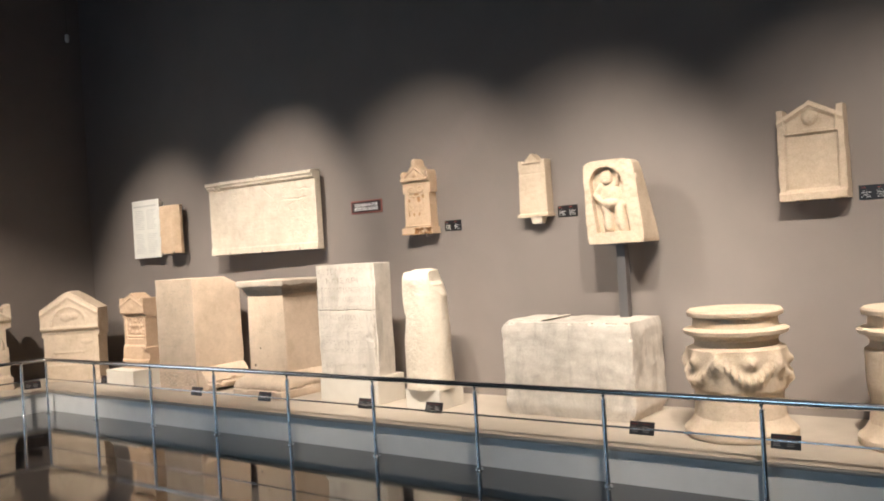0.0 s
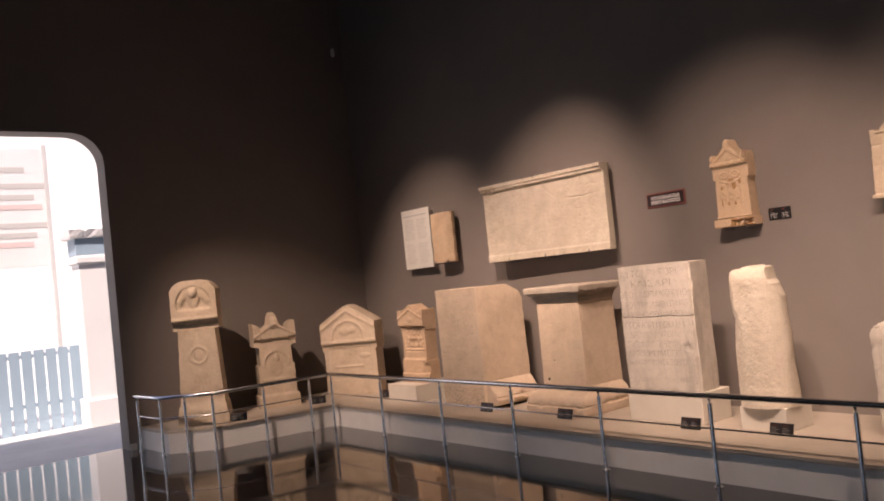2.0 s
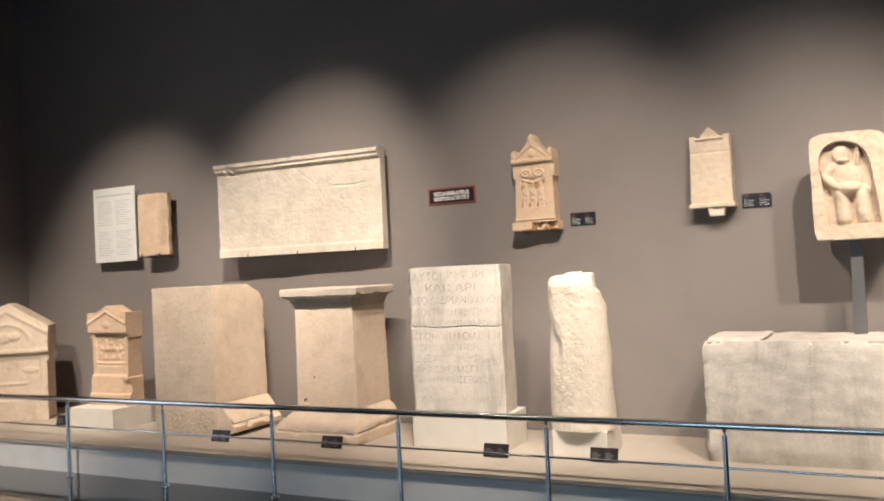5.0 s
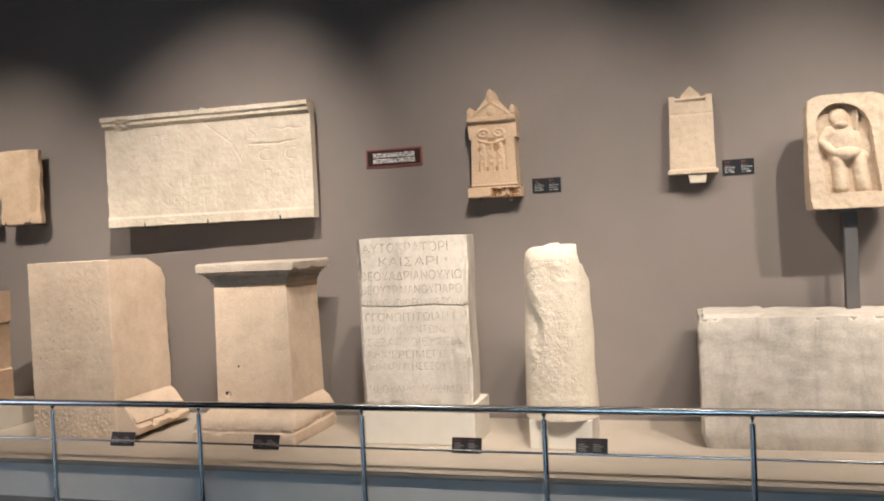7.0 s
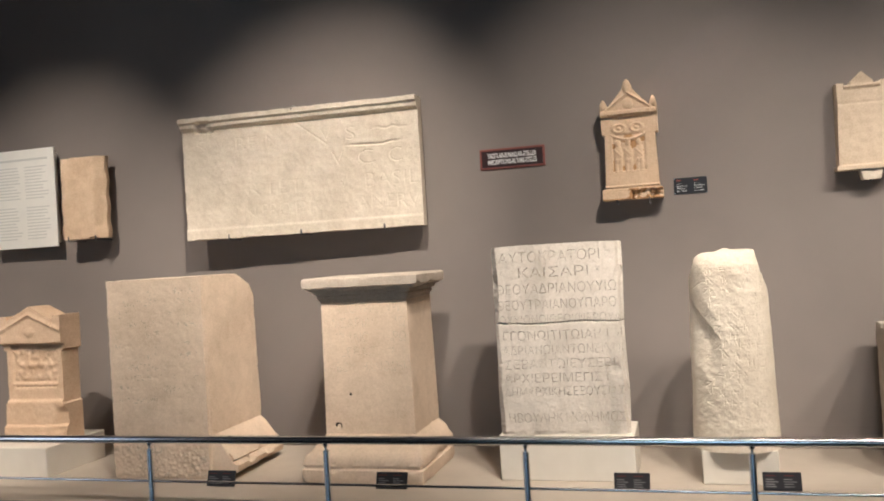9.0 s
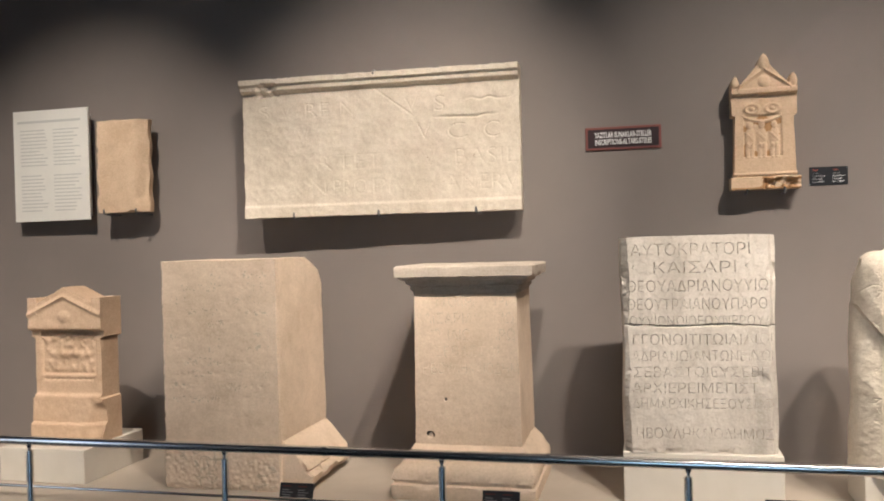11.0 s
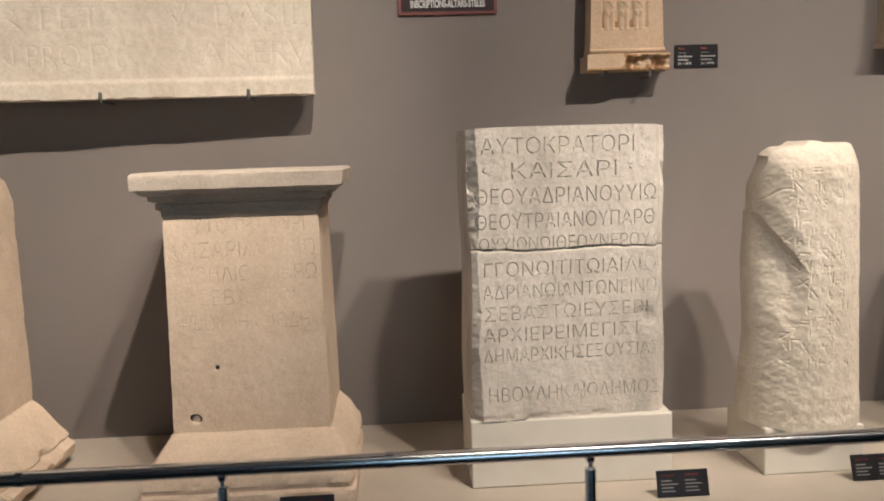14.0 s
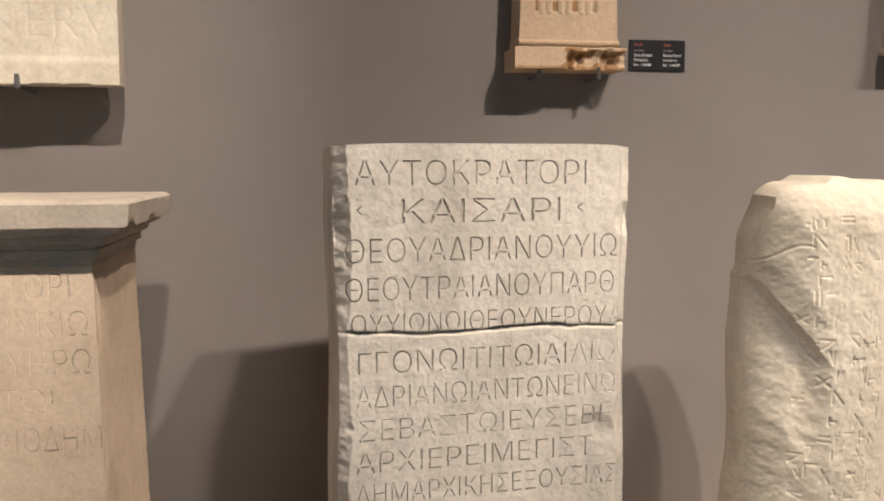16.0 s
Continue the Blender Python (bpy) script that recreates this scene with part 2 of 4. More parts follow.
def rounded_ring(x0, x1, y0, y1, step, r, round_front=0.0):
    """Points round a rectangle with small rounded corners, dense enough to be worn; round_front bows the front."""
    pts = []
    corners = [(x0, y0), (x1, y0), (x1, y1), (x0, y1)]
    for i in range(4):
        (ax, ay), (bx, by) = corners[i], corners[(i + 1) % 4]
        length = math.hypot(bx - ax, by - ay)
        n = COUNTS[i]
        for k in range(n):
            t = k / n
            s = (r + t * (length - 2 * r)) / length if k else r / length
            pts.append((ax + (bx - ax) * s, ay + (by - ay) * s))
        s = 1 - r / length
        pts.append((ax + (bx - ax) * s, ay + (by - ay) * s))
        cx, cy = corners[(i + 1) % 4]
        (nx, ny) = corners[(i + 2) % 4]
        l2 = math.hypot(nx - cx, ny - cy)
        pa = Vector((pts[-1][0], pts[-1][1]))
        pb = Vector((cx + (nx - cx) * r / l2, cy + (ny - cy) * r / l2))
        mid = (pa + pb) / 2 * 0.4 + Vector((cx, cy)) * 0.6
        pts.append((mid.x, mid.y))
    if round_front:
        mx, hw, hd = (x0 + x1) / 2, (x1 - x0) / 2, (y1 - y0) / 2
        my = (y0 + y1) / 2
        out = []
        for x, y in pts:
            u, w = (x - mx) / hw, (y - my) / hd
            k = 1 / max(1e-6, (abs(u) ** 2 + abs(w) ** 2) ** 0.5) * max(abs(u), abs(w))
            k = 1 + (k - 1) * round_front
            out.append((mx + u * k * hw, my + w * k * hd))
        pts = out
    return pts


COUNTS = (44, 32, 20, 32)


def loft(levels, dz=0.03, r=0.012, round_front=0.0, top_bulge=0.0):
    """A block through rectangles (z, x0, x1, y0, y1), from the bottom up."""
    bm = bmesh.new()
    full = []
    for a, b in zip(levels, levels[1:]):
        n = max(1, round(abs(b[0] - a[0]) / dz))
        full += [[p + (q - p) * k / n for p, q in zip(a, b)] for k in range(n)]
    full.append(list(levels[-1]))
    rings = [[bm.verts.new((x, y, z)) for x, y in rounded_ring(x0, x1, y0, y1, 0.03, r, round_front)] for z, x0, x1, y0, y1 in full]

    def cap(ring, z, rise):
        c = sum((v.co for v in ring), Vector()) / len(ring)
        last, out = ring, []
        for s in (0.96, 0.8, 0.55, 0.28):
            cur = [bm.verts.new((c.x + (v.co.x - c.x) * s, c.y + (v.co.y - c.y) * s, z + rise * (1 - s))) for v in ring]
            out.append((last, cur))
            last = cur
        for p, q in out:
            for k in range(len(p)):
                bm.faces.new((p[k], p[(k + 1) % len(p)], q[(k + 1) % len(p)], q[k]))
        bm.faces.new(last)

    for p, q in zip(rings, rings[1:]):
        for k in range(len(p)):
            bm.faces.new((p[k], p[(k + 1) % len(p)], q[(k + 1) % len(p)], q[k]))
    cap(rings[0], full[0][0], 0)
    cap(rings[-1], full[-1][0], top_bulge)
    return bm


def sm(a, b, x):
    t = np.clip((x - a) / (b - a), 0, 1)
    return t * t * (3 - 2 * t)


def band(x, a, b, e=0.006):
    return sm(a - e, a + e, x) * (1 - sm(b - e, b + e, x))


def ell(x, z, cx, cz, rx, rz, h):
    return h * np.sqrt(np.clip(1 - ((x - cx) / rx) ** 2 - ((z - cz) / rz) ** 2, 0, 1))


def seg(x, z, ax, az, bx, bz, w, h):
    """A rounded ridge from a to b."""
    dx, dz = bx - ax, bz - az
    t = np.clip(((x - ax) * dx + (z - az) * dz) / (dx * dx + dz * dz), 0, 1)
    q = ((x - ax - t * dx) ** 2 + (z - az - t * dz) ** 2) / (w * w)
    return h * np.sqrt(np.clip(1 - q, 0, 1))


def relief_slab(w, h, d, relief, top=None, side=None, nx=70, nz=90, rough=0.003, chip=0.012, seed=1, steps=4, groove=None, lean=0.0, back=None, deep=None):
    """An upright slab, front towards -y at y = 0, foot at z = 0, with a carved front, a shaped top edge and shaped sides."""
    u, v = np.meshgrid(np.linspace(-1, 1, nx), np.linspace(0, 1, nz))
    k = side(v) if side else np.ones_like(v)
    x = u * w / 2 * k
    z = v * h * (top(u) if top else np.ones_like(u))
    y = -relief(x, z)
    bm = bmesh.new()
    grid = [[bm.verts.new((x[j, i] + lean * (0.5 - v[j, i]), y[j, i], z[j, i])) for i in range(nx)] for j in range(nz)]
    dirt_and_shade = groove(x, z).astype(float) if groove else np.zeros_like(x)
    for j in range(nz - 1):
        for i in range(nx - 1):
            f = bm.faces.new((grid[j][i], grid[j][i + 1], grid[j + 1][i + 1], grid[j + 1][i]))
            four = dirt_and_shade[j:j + 2, i:i + 2]
            f.material_index = 2 if four.max() > 1.5 else int(four.sum() > 1.5)
    rim = [grid[0][i] for i in range(nx)] + [grid[j][nx - 1] for j in range(1, nz)] + [grid[nz - 1][i] for i in range(nx - 2, -1, -1)] + [grid[j][0] for j in range(nz - 2, 0, -1)]
    last = rim
    for s in range(1, steps + 1):
        k = back(s / steps) if back else 1.0
        cur = [bm.verts.new((p.co.x * k, p.co.y + ((deep(p.co.z) if deep else d) - p.co.y) * s / steps, p.co.z)) for p in rim]
        for q in range(len(rim)):
            bm.faces.new((last[q], cur[q], cur[(q + 1) % len(rim)], last[(q + 1) % len(rim)]))
        last = cur
    bm.faces.new(last)
    border = set(rim)
    return wear(bm, rough, chip, seed, lambda p: 1.0 if p in border else 0.0)


def glyphs(body, size):
    """The outlines of a line of built-in lettering, as lists of Bezier points (co, left, right), and its width."""
    ob = new("lettering", bpy.data.curves.new("lettering", "FONT"))
    ob.data.body, ob.data.size = body, size
    bpy.context.view_layer.update()
    graph = bpy.context.evaluated_depsgraph_get()
    ev = ob.evaluated_get(graph)
    cu = ev.to_curve(graph)
    out = [[(p.co.copy(), p.handle_left.copy(), p.handle_right.copy()) for p in s.bezier_points] for s in cu.splines]
    ev.to_curve_clear()
    bpy.data.objects.remove(ob)
    xs = [p[0].x for s in out for p in s]
    return out, min(xs), max(xs)


def engrave(x, z, lines, depth=0.003, thin=0.0010, soft=0.0012):
    """How deep lines of built-in lettering, (text, x0, x1, base, size), cut into a face at the points x, z: V-shaped strokes."""
    out = np.zeros_like(x)
    for body, x0, x1, base, size in lines:
        shapes, lo, hi = glyphs(body, size)
        k = (x1 - x0) / (hi - lo)
        segs = []
        for shape in shapes:
            pts = []
            for (co, hl, hr), (co2, hl2, hr2) in zip(shape, shape[1:] + shape[:1]):
                for s in (0, 0.25, 0.5, 0.75):
                    q = co * (1 - s) ** 3 + hr * 3 * s * (1 - s) ** 2 + hl2 * 3 * s * s * (1 - s) + co2 * s ** 3
                    pts.append(((q.x - lo) * k + x0, q.y + base))
            segs.append(np.array(pts))
        sel = (x > x0 - 0.01) & (x < x1 + 0.01) & (z > base - size * 0.3) & (z < base + size)
        px, pz = x[sel], z[sel]
        inside, dist = np.zeros(px.shape, bool), np.full(px.shape, 1.0)
        for poly in segs:
            near = (px > poly[:, 0].min() - 0.004) & (px < poly[:, 0].max() + 0.004)
            qx, qz = px[near], pz[near]
            ins, dis = inside[near], dist[near]
            for (ax, az), (bx, bz) in zip(poly, np.roll(poly, -1, 0)):
                dx, dz = bx - ax, bz - az
                ll = dx * dx + dz * dz
                if ll < 1e-14:
                    continue
                t = np.clip(((qx - ax) * dx + (qz - az) * dz) / ll, 0, 1)
                dis = np.minimum(dis, np.hypot(qx - ax - t * dx, qz - az - t * dz))
                if (az > bz) != (az < bz) or az != bz:
                    ins = ins ^ (((az > qz) != (bz > qz)) & (qx < dx * (qz - az) / (dz if dz else 1e-12) + ax))
            inside[near], dist[near] = ins, dis
        cut = np.where(inside, np.clip((dist - thin) / soft, 0, 1), 0) * depth
        out[sel] = np.maximum(out[sel], cut)
    return out


def field(x, z, scale, seed):
    """Smooth noise in -1..1 over a face, on a coarse lattice."""
    rg = np.random.RandomState(seed)
    t = rg.uniform(-1, 1, (64, 64))
    a, c = x * scale + 20.3, z * scale + 7.7
    i, j = np.floor(a).astype(int), np.floor(c).astype(int)
    u, v = a - i, c - j
    u, v = u * u * (3 - 2 * u), v * v * (3 - 2 * v)
    g = lambda p, q: t[p % 64, q % 64]
    return (g(i, j) * (1 - u) + g(i + 1, j) * u) * (1 - v) + (g(i, j + 1) * (1 - u) + g(i + 1, j + 1) * u) * v


def words(body, height, mat, parent, name, x, y, z, width=None, bold=0.0):
    """A line of built-in lettering, facing -y, starting at x."""
    cu = bpy.data.curves.new("line", "FONT")
    cu.body, cu.size, cu.extrude, cu.offset = body, height, 0.0004, bold
    ob = new("line", cu)
    bpy.context.view_layer.update()
    me = bpy.data.meshes.new_from_object(ob.evaluated_get(bpy.context.evaluated_depsgraph_get()))
    bpy.data.objects.remove(ob)
    bm = bmesh.new()
    bm.from_mesh(me)
    bpy.data.meshes.remove(me)
    if width:
        hi = max(v.co.x for v in bm.verts)
        bmesh.ops.scale(bm, vec=(width / hi, 1, 1), verts=bm.verts)
    bmesh.ops.transform(bm, matrix=pose(x, y, z, 90), verts=bm.verts)
    return part(name, bm, mat, parent)


# ---- the room ----
LEFT, BACK, TOP, RIGHT, NEAR = -10.38, 6.05, 5.4, 6.0, -5.0
DOOR0, DOOR1, DOORH = 0.6, 2.87, 3.46
tagged(mesh_object("wall_north", box(LEFT - 0.3, RIGHT + 0.3, BACK, BACK + 0.3, 0, TOP), WALL), "taupe grey painted plaster wall", "wall", kind="structure")
tagged(mesh_object("wall_east", box(RIGHT, RIGHT + 0.3, NEAR, BACK, 0, TOP), DARK), "dark grey painted wall", "wall", kind="structure")
WX0, WX1, WZ0, WZ1 = -5.9, -2.7, 0.3, 2.7
bm = box(LEFT - 0.3, WX0, NEAR - 0.3, NEAR, 0, TOP)
add_box(bm, WX1, RIGHT + 0.3, NEAR - 0.3, NEAR, 0, TOP)
add_box(bm, WX0, WX1, NEAR - 0.3, NEAR, 0, WZ0)
add_box(bm, WX0, WX1, NEAR - 0.3, NEAR, WZ1, TOP)
tagged(mesh_object("wall_south", bm, DARK), "dark grey painted wall with a wide window", "wall", kind="structure")
window = tagged(new("window_1"), "wide window with slim dark frames", "window", kind="structure")
window.location = (WX0, NEAR - 0.2, WZ0)
for k in range(3):
    x = (WX1 - WX0 - 0.06) * k / 2
    part("window_frame", box(x, x + 0.06, 0, 0.06, 0, WZ1 - WZ0), IRON, window)
part("window_sill", box(0, WX1 - WX0, -0.08, 0.2, -0.001, 0.03), IRON, window)


def west_wall():
    """The end wall with its doorway, whose upper corners are rounded."""
    bm = bmesh.new()
    r = 0.34
    arc = [(DOOR1 - r + r * math.cos(a), DOORH - r + r * math.sin(a)) for a in (math.pi / 2 * k / 8 for k in range(9))]
    arc2 = [(DOOR0 + r - r * math.sin(a), DOORH - r + r * math.cos(a)) for a in (math.pi / 2 * k / 8 for k in range(9))]
    outline = [(BACK, 0), (BACK, TOP), (NEAR, TOP), (NEAR, 0), (DOOR0, 0)] + arc2[::-1] + arc[::-1] + [(DOOR1, 0)]
    f = [bm.verts.new((LEFT, y, z)) for y, z in outline]
    b = [bm.verts.new((LEFT - 0.28, y, z)) for y, z in outline]
    bm.faces.new(f)
    bm.faces.new(b[::-1])
    for i in range(len(f)):
        j = (i + 1) % len(f)
        bm.faces.new((f[i], f[j], b[j], b[i]))
    return bm


tagged(mesh_object("wall_west", west_wall(), WALL), "dark painted end wall with a tall doorway", "wall", kind="structure")
tagged(mesh_object("ceiling", box(LEFT - 0.3, RIGHT + 0.3, NEAR - 0.3, BACK + 0.3, TOP, TOP + 0.2), DARK), "dark painted ceiling", "ceiling", kind="structure")
tagged(mesh_object("floor", box(LEFT - 0.28, RIGHT + 0.3, NEAR - 0.3, BACK + 0.3, -0.2, 0), FLOOR), "polished dark granite floor", "floor", kind="structure")
tagged(mesh_object("ground", box(-60, LEFT - 0.28, -40, 40, -0.22, -0.02), PAVING), "pale sunlit paving outside the door", "ground", kind="structure")
tagged(mesh_object("baseboard", box(LEFT - 0.02, LEFT + 0.03, DOOR1 + 0.005, 2.94, 0, 0.07, 0.006), PLINTH), "short white baseboard end at the doorway", "baseboard", kind="structure")

# ---- outside the doorway ----
pillar = thing("gate_pillar", -13.3, 3.4, -0.02, 0, "pale grey stone gate pillar with a capital", "pillar")
part("shaft", box(-0.18, 0.18, -0.18, 0.18, 0.0, 2.22, 0.01), WHITE, pillar)
part("base", box(-0.22, 0.22, -0.22, 0.22, 0, 0.36, 0.012), WHITE, pillar)
part("collar", box(-0.22, 0.22, -0.22, 0.22, 2.22, 2.34, 0.024), WHITE, pillar)
part("dark_band", box(-0.2, 0.2, -0.21, 0.21, 2.34, 2.58, 0.007), FENCE, pillar, "dark blue-grey band below the capital")
part("capital", wear(loft([(2.58, -0.24, 0.24, -0.28, 0.24), (2.7, -0.27, 0.27, -0.3, 0.27), (2.77, -0.15, 0.15, -0.17, 0.17)]), 0.01, 0.03, 4), WHITE, pillar)
tagged(mesh_object("backdrop", box(-22, -21.6, -20, 22, -0.02, 9), WHITE), "white sunlit facade across the yard", "facade", kind="structure")
fence = thing("yard_fence", -13.6, 2.0, -0.02, 0, "blue-grey metal slat fence in the yard", "fence")
for zz in (0.35, 1.02):
    part("fence_rail", box(-0.02, 0.02, -4.0, 1.2, zz, zz + 0.05, 0.004), FENCE, fence)
for k in range(34):
    part("slat", box(0.02, 0.035, -4.0 + k * 0.155, -3.87 + k * 0.155, 0.0, 1.12), FENCE, fence)
banner = thing("printed_banner", -13.9, 2.2, 2.45, 90, "white printed banner with grey and red lines", "banner")
part("sheet", box(-1.3, 0.85, -0.01, 0.01, -0.2, 1.5, 0.004), WHITE, banner)
for x in (-1.33, 0.88):
    part("pole", box(x - 0.03, x + 0.03, -0.03, 0.03, -2.47, 1.55, 0.006), PAVING, banner)
for k, (zz, ln, mt) in enumerate(((1.15, 0.5, FAINT), (0.92, 0.75, FAINT), (0.76, 0.6, FAINT), (0.62, 0.7, FADED), (0.36, 0.75, FAINT), (0.22, 0.6, FAINT), (0.09, 0.55, FADED))):
    part("print_line", box(0.1, 0.1 + ln, -0.014, -0.01, zz, zz + 0.075), mt, banner)
sensor = thing("ceiling_sensor", -9.67, 5.47, 4.32, 0, "small white sensor hanging from the ceiling", "sensor")
part("sensor_body", lathe([(0.012, 0.1), (0.022, 0.09), (0.026, 0.03), (0.016, 0.0)], 16), WHITE, sensor, smooth=True)
part("cable", lathe([(0.0015, 0.1), (0.0015, 1.08)], 8), BLACK, sensor, "thin black cable")

# ---- podium ----
PZ = 0.235
POD = [(RIGHT, BACK), (LEFT, BACK), (LEFT, 3.0), (-9.66, 3.05), (-9.36, 3.42), (-9.24, 4.77), (RIGHT, 4.77)]
podium = thing("podium", 0, 0, 0, 0, "low painted display podium along the wall", "podium")
part("plinth_body", prism(POD, 0, PZ - 0.03), FRONT, podium, "pale grey painted front")
part("top_slab", prism([(RIGHT, BACK), (LEFT, BACK), (LEFT, 2.985), (-9.668, 3.035), (-9.35, 3.415), (-9.23, 4.755), (RIGHT, 4.755)], PZ - 0.03, PZ, 0.006), PLASTER, podium, "cream painted top")

# ---- railing ----
RZ, RY, LOWZ = 0.585, 4.68, 0.375
railing = thing("railing", -9.15, RY, 0, 0, "polished steel barrier rail on round posts", "railing")
corner = [(-10.25, 2.93), (-9.63, 2.98), (-9.27, 3.37), (-9.15, RY), (5.9, RY)]
part("top_rail", tube([(x + 9.15, y - RY, RZ) for x, y in corner], 0.02), STEEL, railing, smooth=True)
part("lower_rail", tube([(x + 9.15, y - RY, LOWZ) for x, y in corner], 0.0065, 10), STEEL, railing, smooth=True)
posts = [(-10.2, 2.935), (-9.63, 2.98), (-9.45, 3.17), (-9.27, 3.39), (-9.215, 3.93), (-9.165, 4.44)] + [(x, RY) for x in (-9.1, -8.13, -7.145, -6.18, -5.225, -4.285, -3.345, -2.38, -1.43)] + [(-0.48 + 0.95 * k, RY) for k in range(7)]
first = None
for x, y in posts:
    if first is None:
        first = part("post", lathe([(0.0155, 0.0), (0.0155, RZ - 0.05), (0.012, RZ - 0.047), (0.006, RZ - 0.043), (0.006, RZ - 0.012)], 16), STEEL, railing, smooth=True)
        flange = part("flange", lathe([(0.03, 0.0), (0.03, 0.004), (0.024, 0.012), (0.016, 0.016)], 16), STEEL, first, smooth=True)
        first.location = (x + 9.15, y - RY, 0)
        cup = part("saddle", lathe([(0.008, RZ - 0.034), (0.013, RZ - 0.026), (0.013, RZ - 0.018)], 12), STEEL, first, smooth=True)
    else:
        p = copy_thing(first, pose(x + 9.15, y - RY, 0))
for x in (-8.3, -6.68, -5.75, -3.85, -1.6):
    part("sleeve", tube([(x + 9.14, 0, RZ), (x + 9.16, 0, RZ)], 0.0215), STEEL, railing, "rail joint sleeve", smooth=True)


# ---- labels ----
def podium_label(x, y, rz=0.0):
    t = thing("podium_label", x, y, PZ, rz, "small black caption plate leaning on the podium", "caption plate", "podium captions")
    b = part("plate", box(-0.085, 0.085, -0.004, 0.004, 0, 0.085, 0.002, 1), BLACK, t)
    for x0 in (-0.072, 0.008):
        part("heading", box(x0, x0 + 0.045, -0.0046, -0.0039, 0.066, 0.071), DIMRED, t)
        for z, ln in ((0.05, 0.035), (0.039, 0.055), (0.028, 0.04), (0.017, 0.045)):
            part("print_line", box(x0, x0 + ln, -0.0046, -0.0039, z, z + 0.0035), DIMINK, t)
    for ob in t.children:
        ob.matrix_basis = pose(0, 0, 0.002, -18)
    part("stand", box(-0.03, 0.03, 0.004, 0.034, 0.0, 0.004), BLACK, t)
    return t


for x, y, rz in ((-4.13, 5.2, 0), (-4.81, 5.15, 0), (-6.02, 5.1, 0), (-7.0, 5.08, 0), (-2.33, 5.09, 0), (-1.42, 5.05, 0), (-9.42, 3.72, 55), (-9.5, 4.72, 70), (-8.95, 5.3, 20)):
    podium_label(x, y, rz)


def wall_label(x0, x1, z0, z1):
    w, h = x1 - x0, z1 - z0
    t = thing("wall_label", (x0 + x1) / 2, BACK, z0, 0, "small black caption plate on the wall", "caption plate", "wall captions")
    part("plate", box(-w / 2, w / 2, -0.006, 0, 0, h, 0.0015, 1), BLACK, t)
    for c, lines in ((-w * 0.42, ("Stel", "––––––", "Roma Dönemi", "Kireçtaşı", "Env : 1.48.88")), (w * 0.1, ("Stele", "––––––", "Roman Period", "Limestone", "Inv : 1.48.88"))):
        for k, line in enumerate(lines):
            words(line, h * 0.13, RED if k == 0 else INK, t, "heading" if k == 0 else "print_line", c, -0.0066, h * (0.80, 0.62, 0.46, 0.31, 0.15)[k], w * (0.14, 0.18, 0.32, 0.25, 0.3)[k])
    for sx in (-1, 1):
        for z in (0.06, 0.94):
            part("screw", box(sx * w * 0.475 - 0.002, sx * w * 0.475 + 0.002, -0.0075, -0.006, h * z - 0.002, h * z + 0.002), STEEL, t)
    return t


wall_label(-4.54, -4.357, 1.687, 1.781)
wall_label(-3.38, -3.2, 1.725, 1.82)
wall_label(-1.138, -0.955, 1.675, 1.77)

sign = thing("section_sign", -5.47, BACK, 1.922, 0, "dark maroon section sign with a red border and white lettering", "sign")
part("frame", box(-0.2, 0.2, -0.012, 0, 0, 0.125, 0.003, 1), SIGNRED, sign)
part("board", box(-0.187, 0.187, -0.015, -0.012, 0.013, 0.112), SIGNDARK, sign)
words("YAZITLAR-SUNAKLAR-STELLER", 0.041, INK, sign, "print_line", -0.15, -0.0158, 0.067, 0.30, 0.0011)
words("INSCRIPTIONS-ALTARS-STELES", 0.041, INK, sign, "print_line", -0.15, -0.0158, 0.029, 0.30, 0.0011)

board = thing("text_board", -8.985, 5.962, 1.645, 0, "white printed information board on the wall", "information board")
part("sheet", box(-0.273, 0.273, -0.012, 0, 0, 0.7, 0.002, 1), PAPER, board)
for sx in (-0.2, 0.2):
    part("batten", box(sx - 0.02, sx + 0.02, 0, BACK - 5.962, 0.03, 0.67), PAPER, board)
part("title", box(-0.24, 0.22, -0.0128, -0.012, 0.62, 0.635), FAINT, board)
rng = random.Random(5)
for cx in (-0.22, 0.02):
    for k in range(24):
        if k not in (11, 12):
            part("print_line", box(cx, cx + rng.uniform(0.14, 0.2), -0.0126, -0.012, 0.57 - k * 0.022, 0.577 - k * 0.022), FAINT, board)


# ---- wall stones ----
def hooks(parent, spots, depth):
    for x, z in spots:
        part("hook", tube([(x, depth, z - 0.012), (x, -0.008, z - 0.012), (x, -0.008, z + 0.02)], 0.005, 8), IRON, parent, "dark iron holding hook", smooth=True)


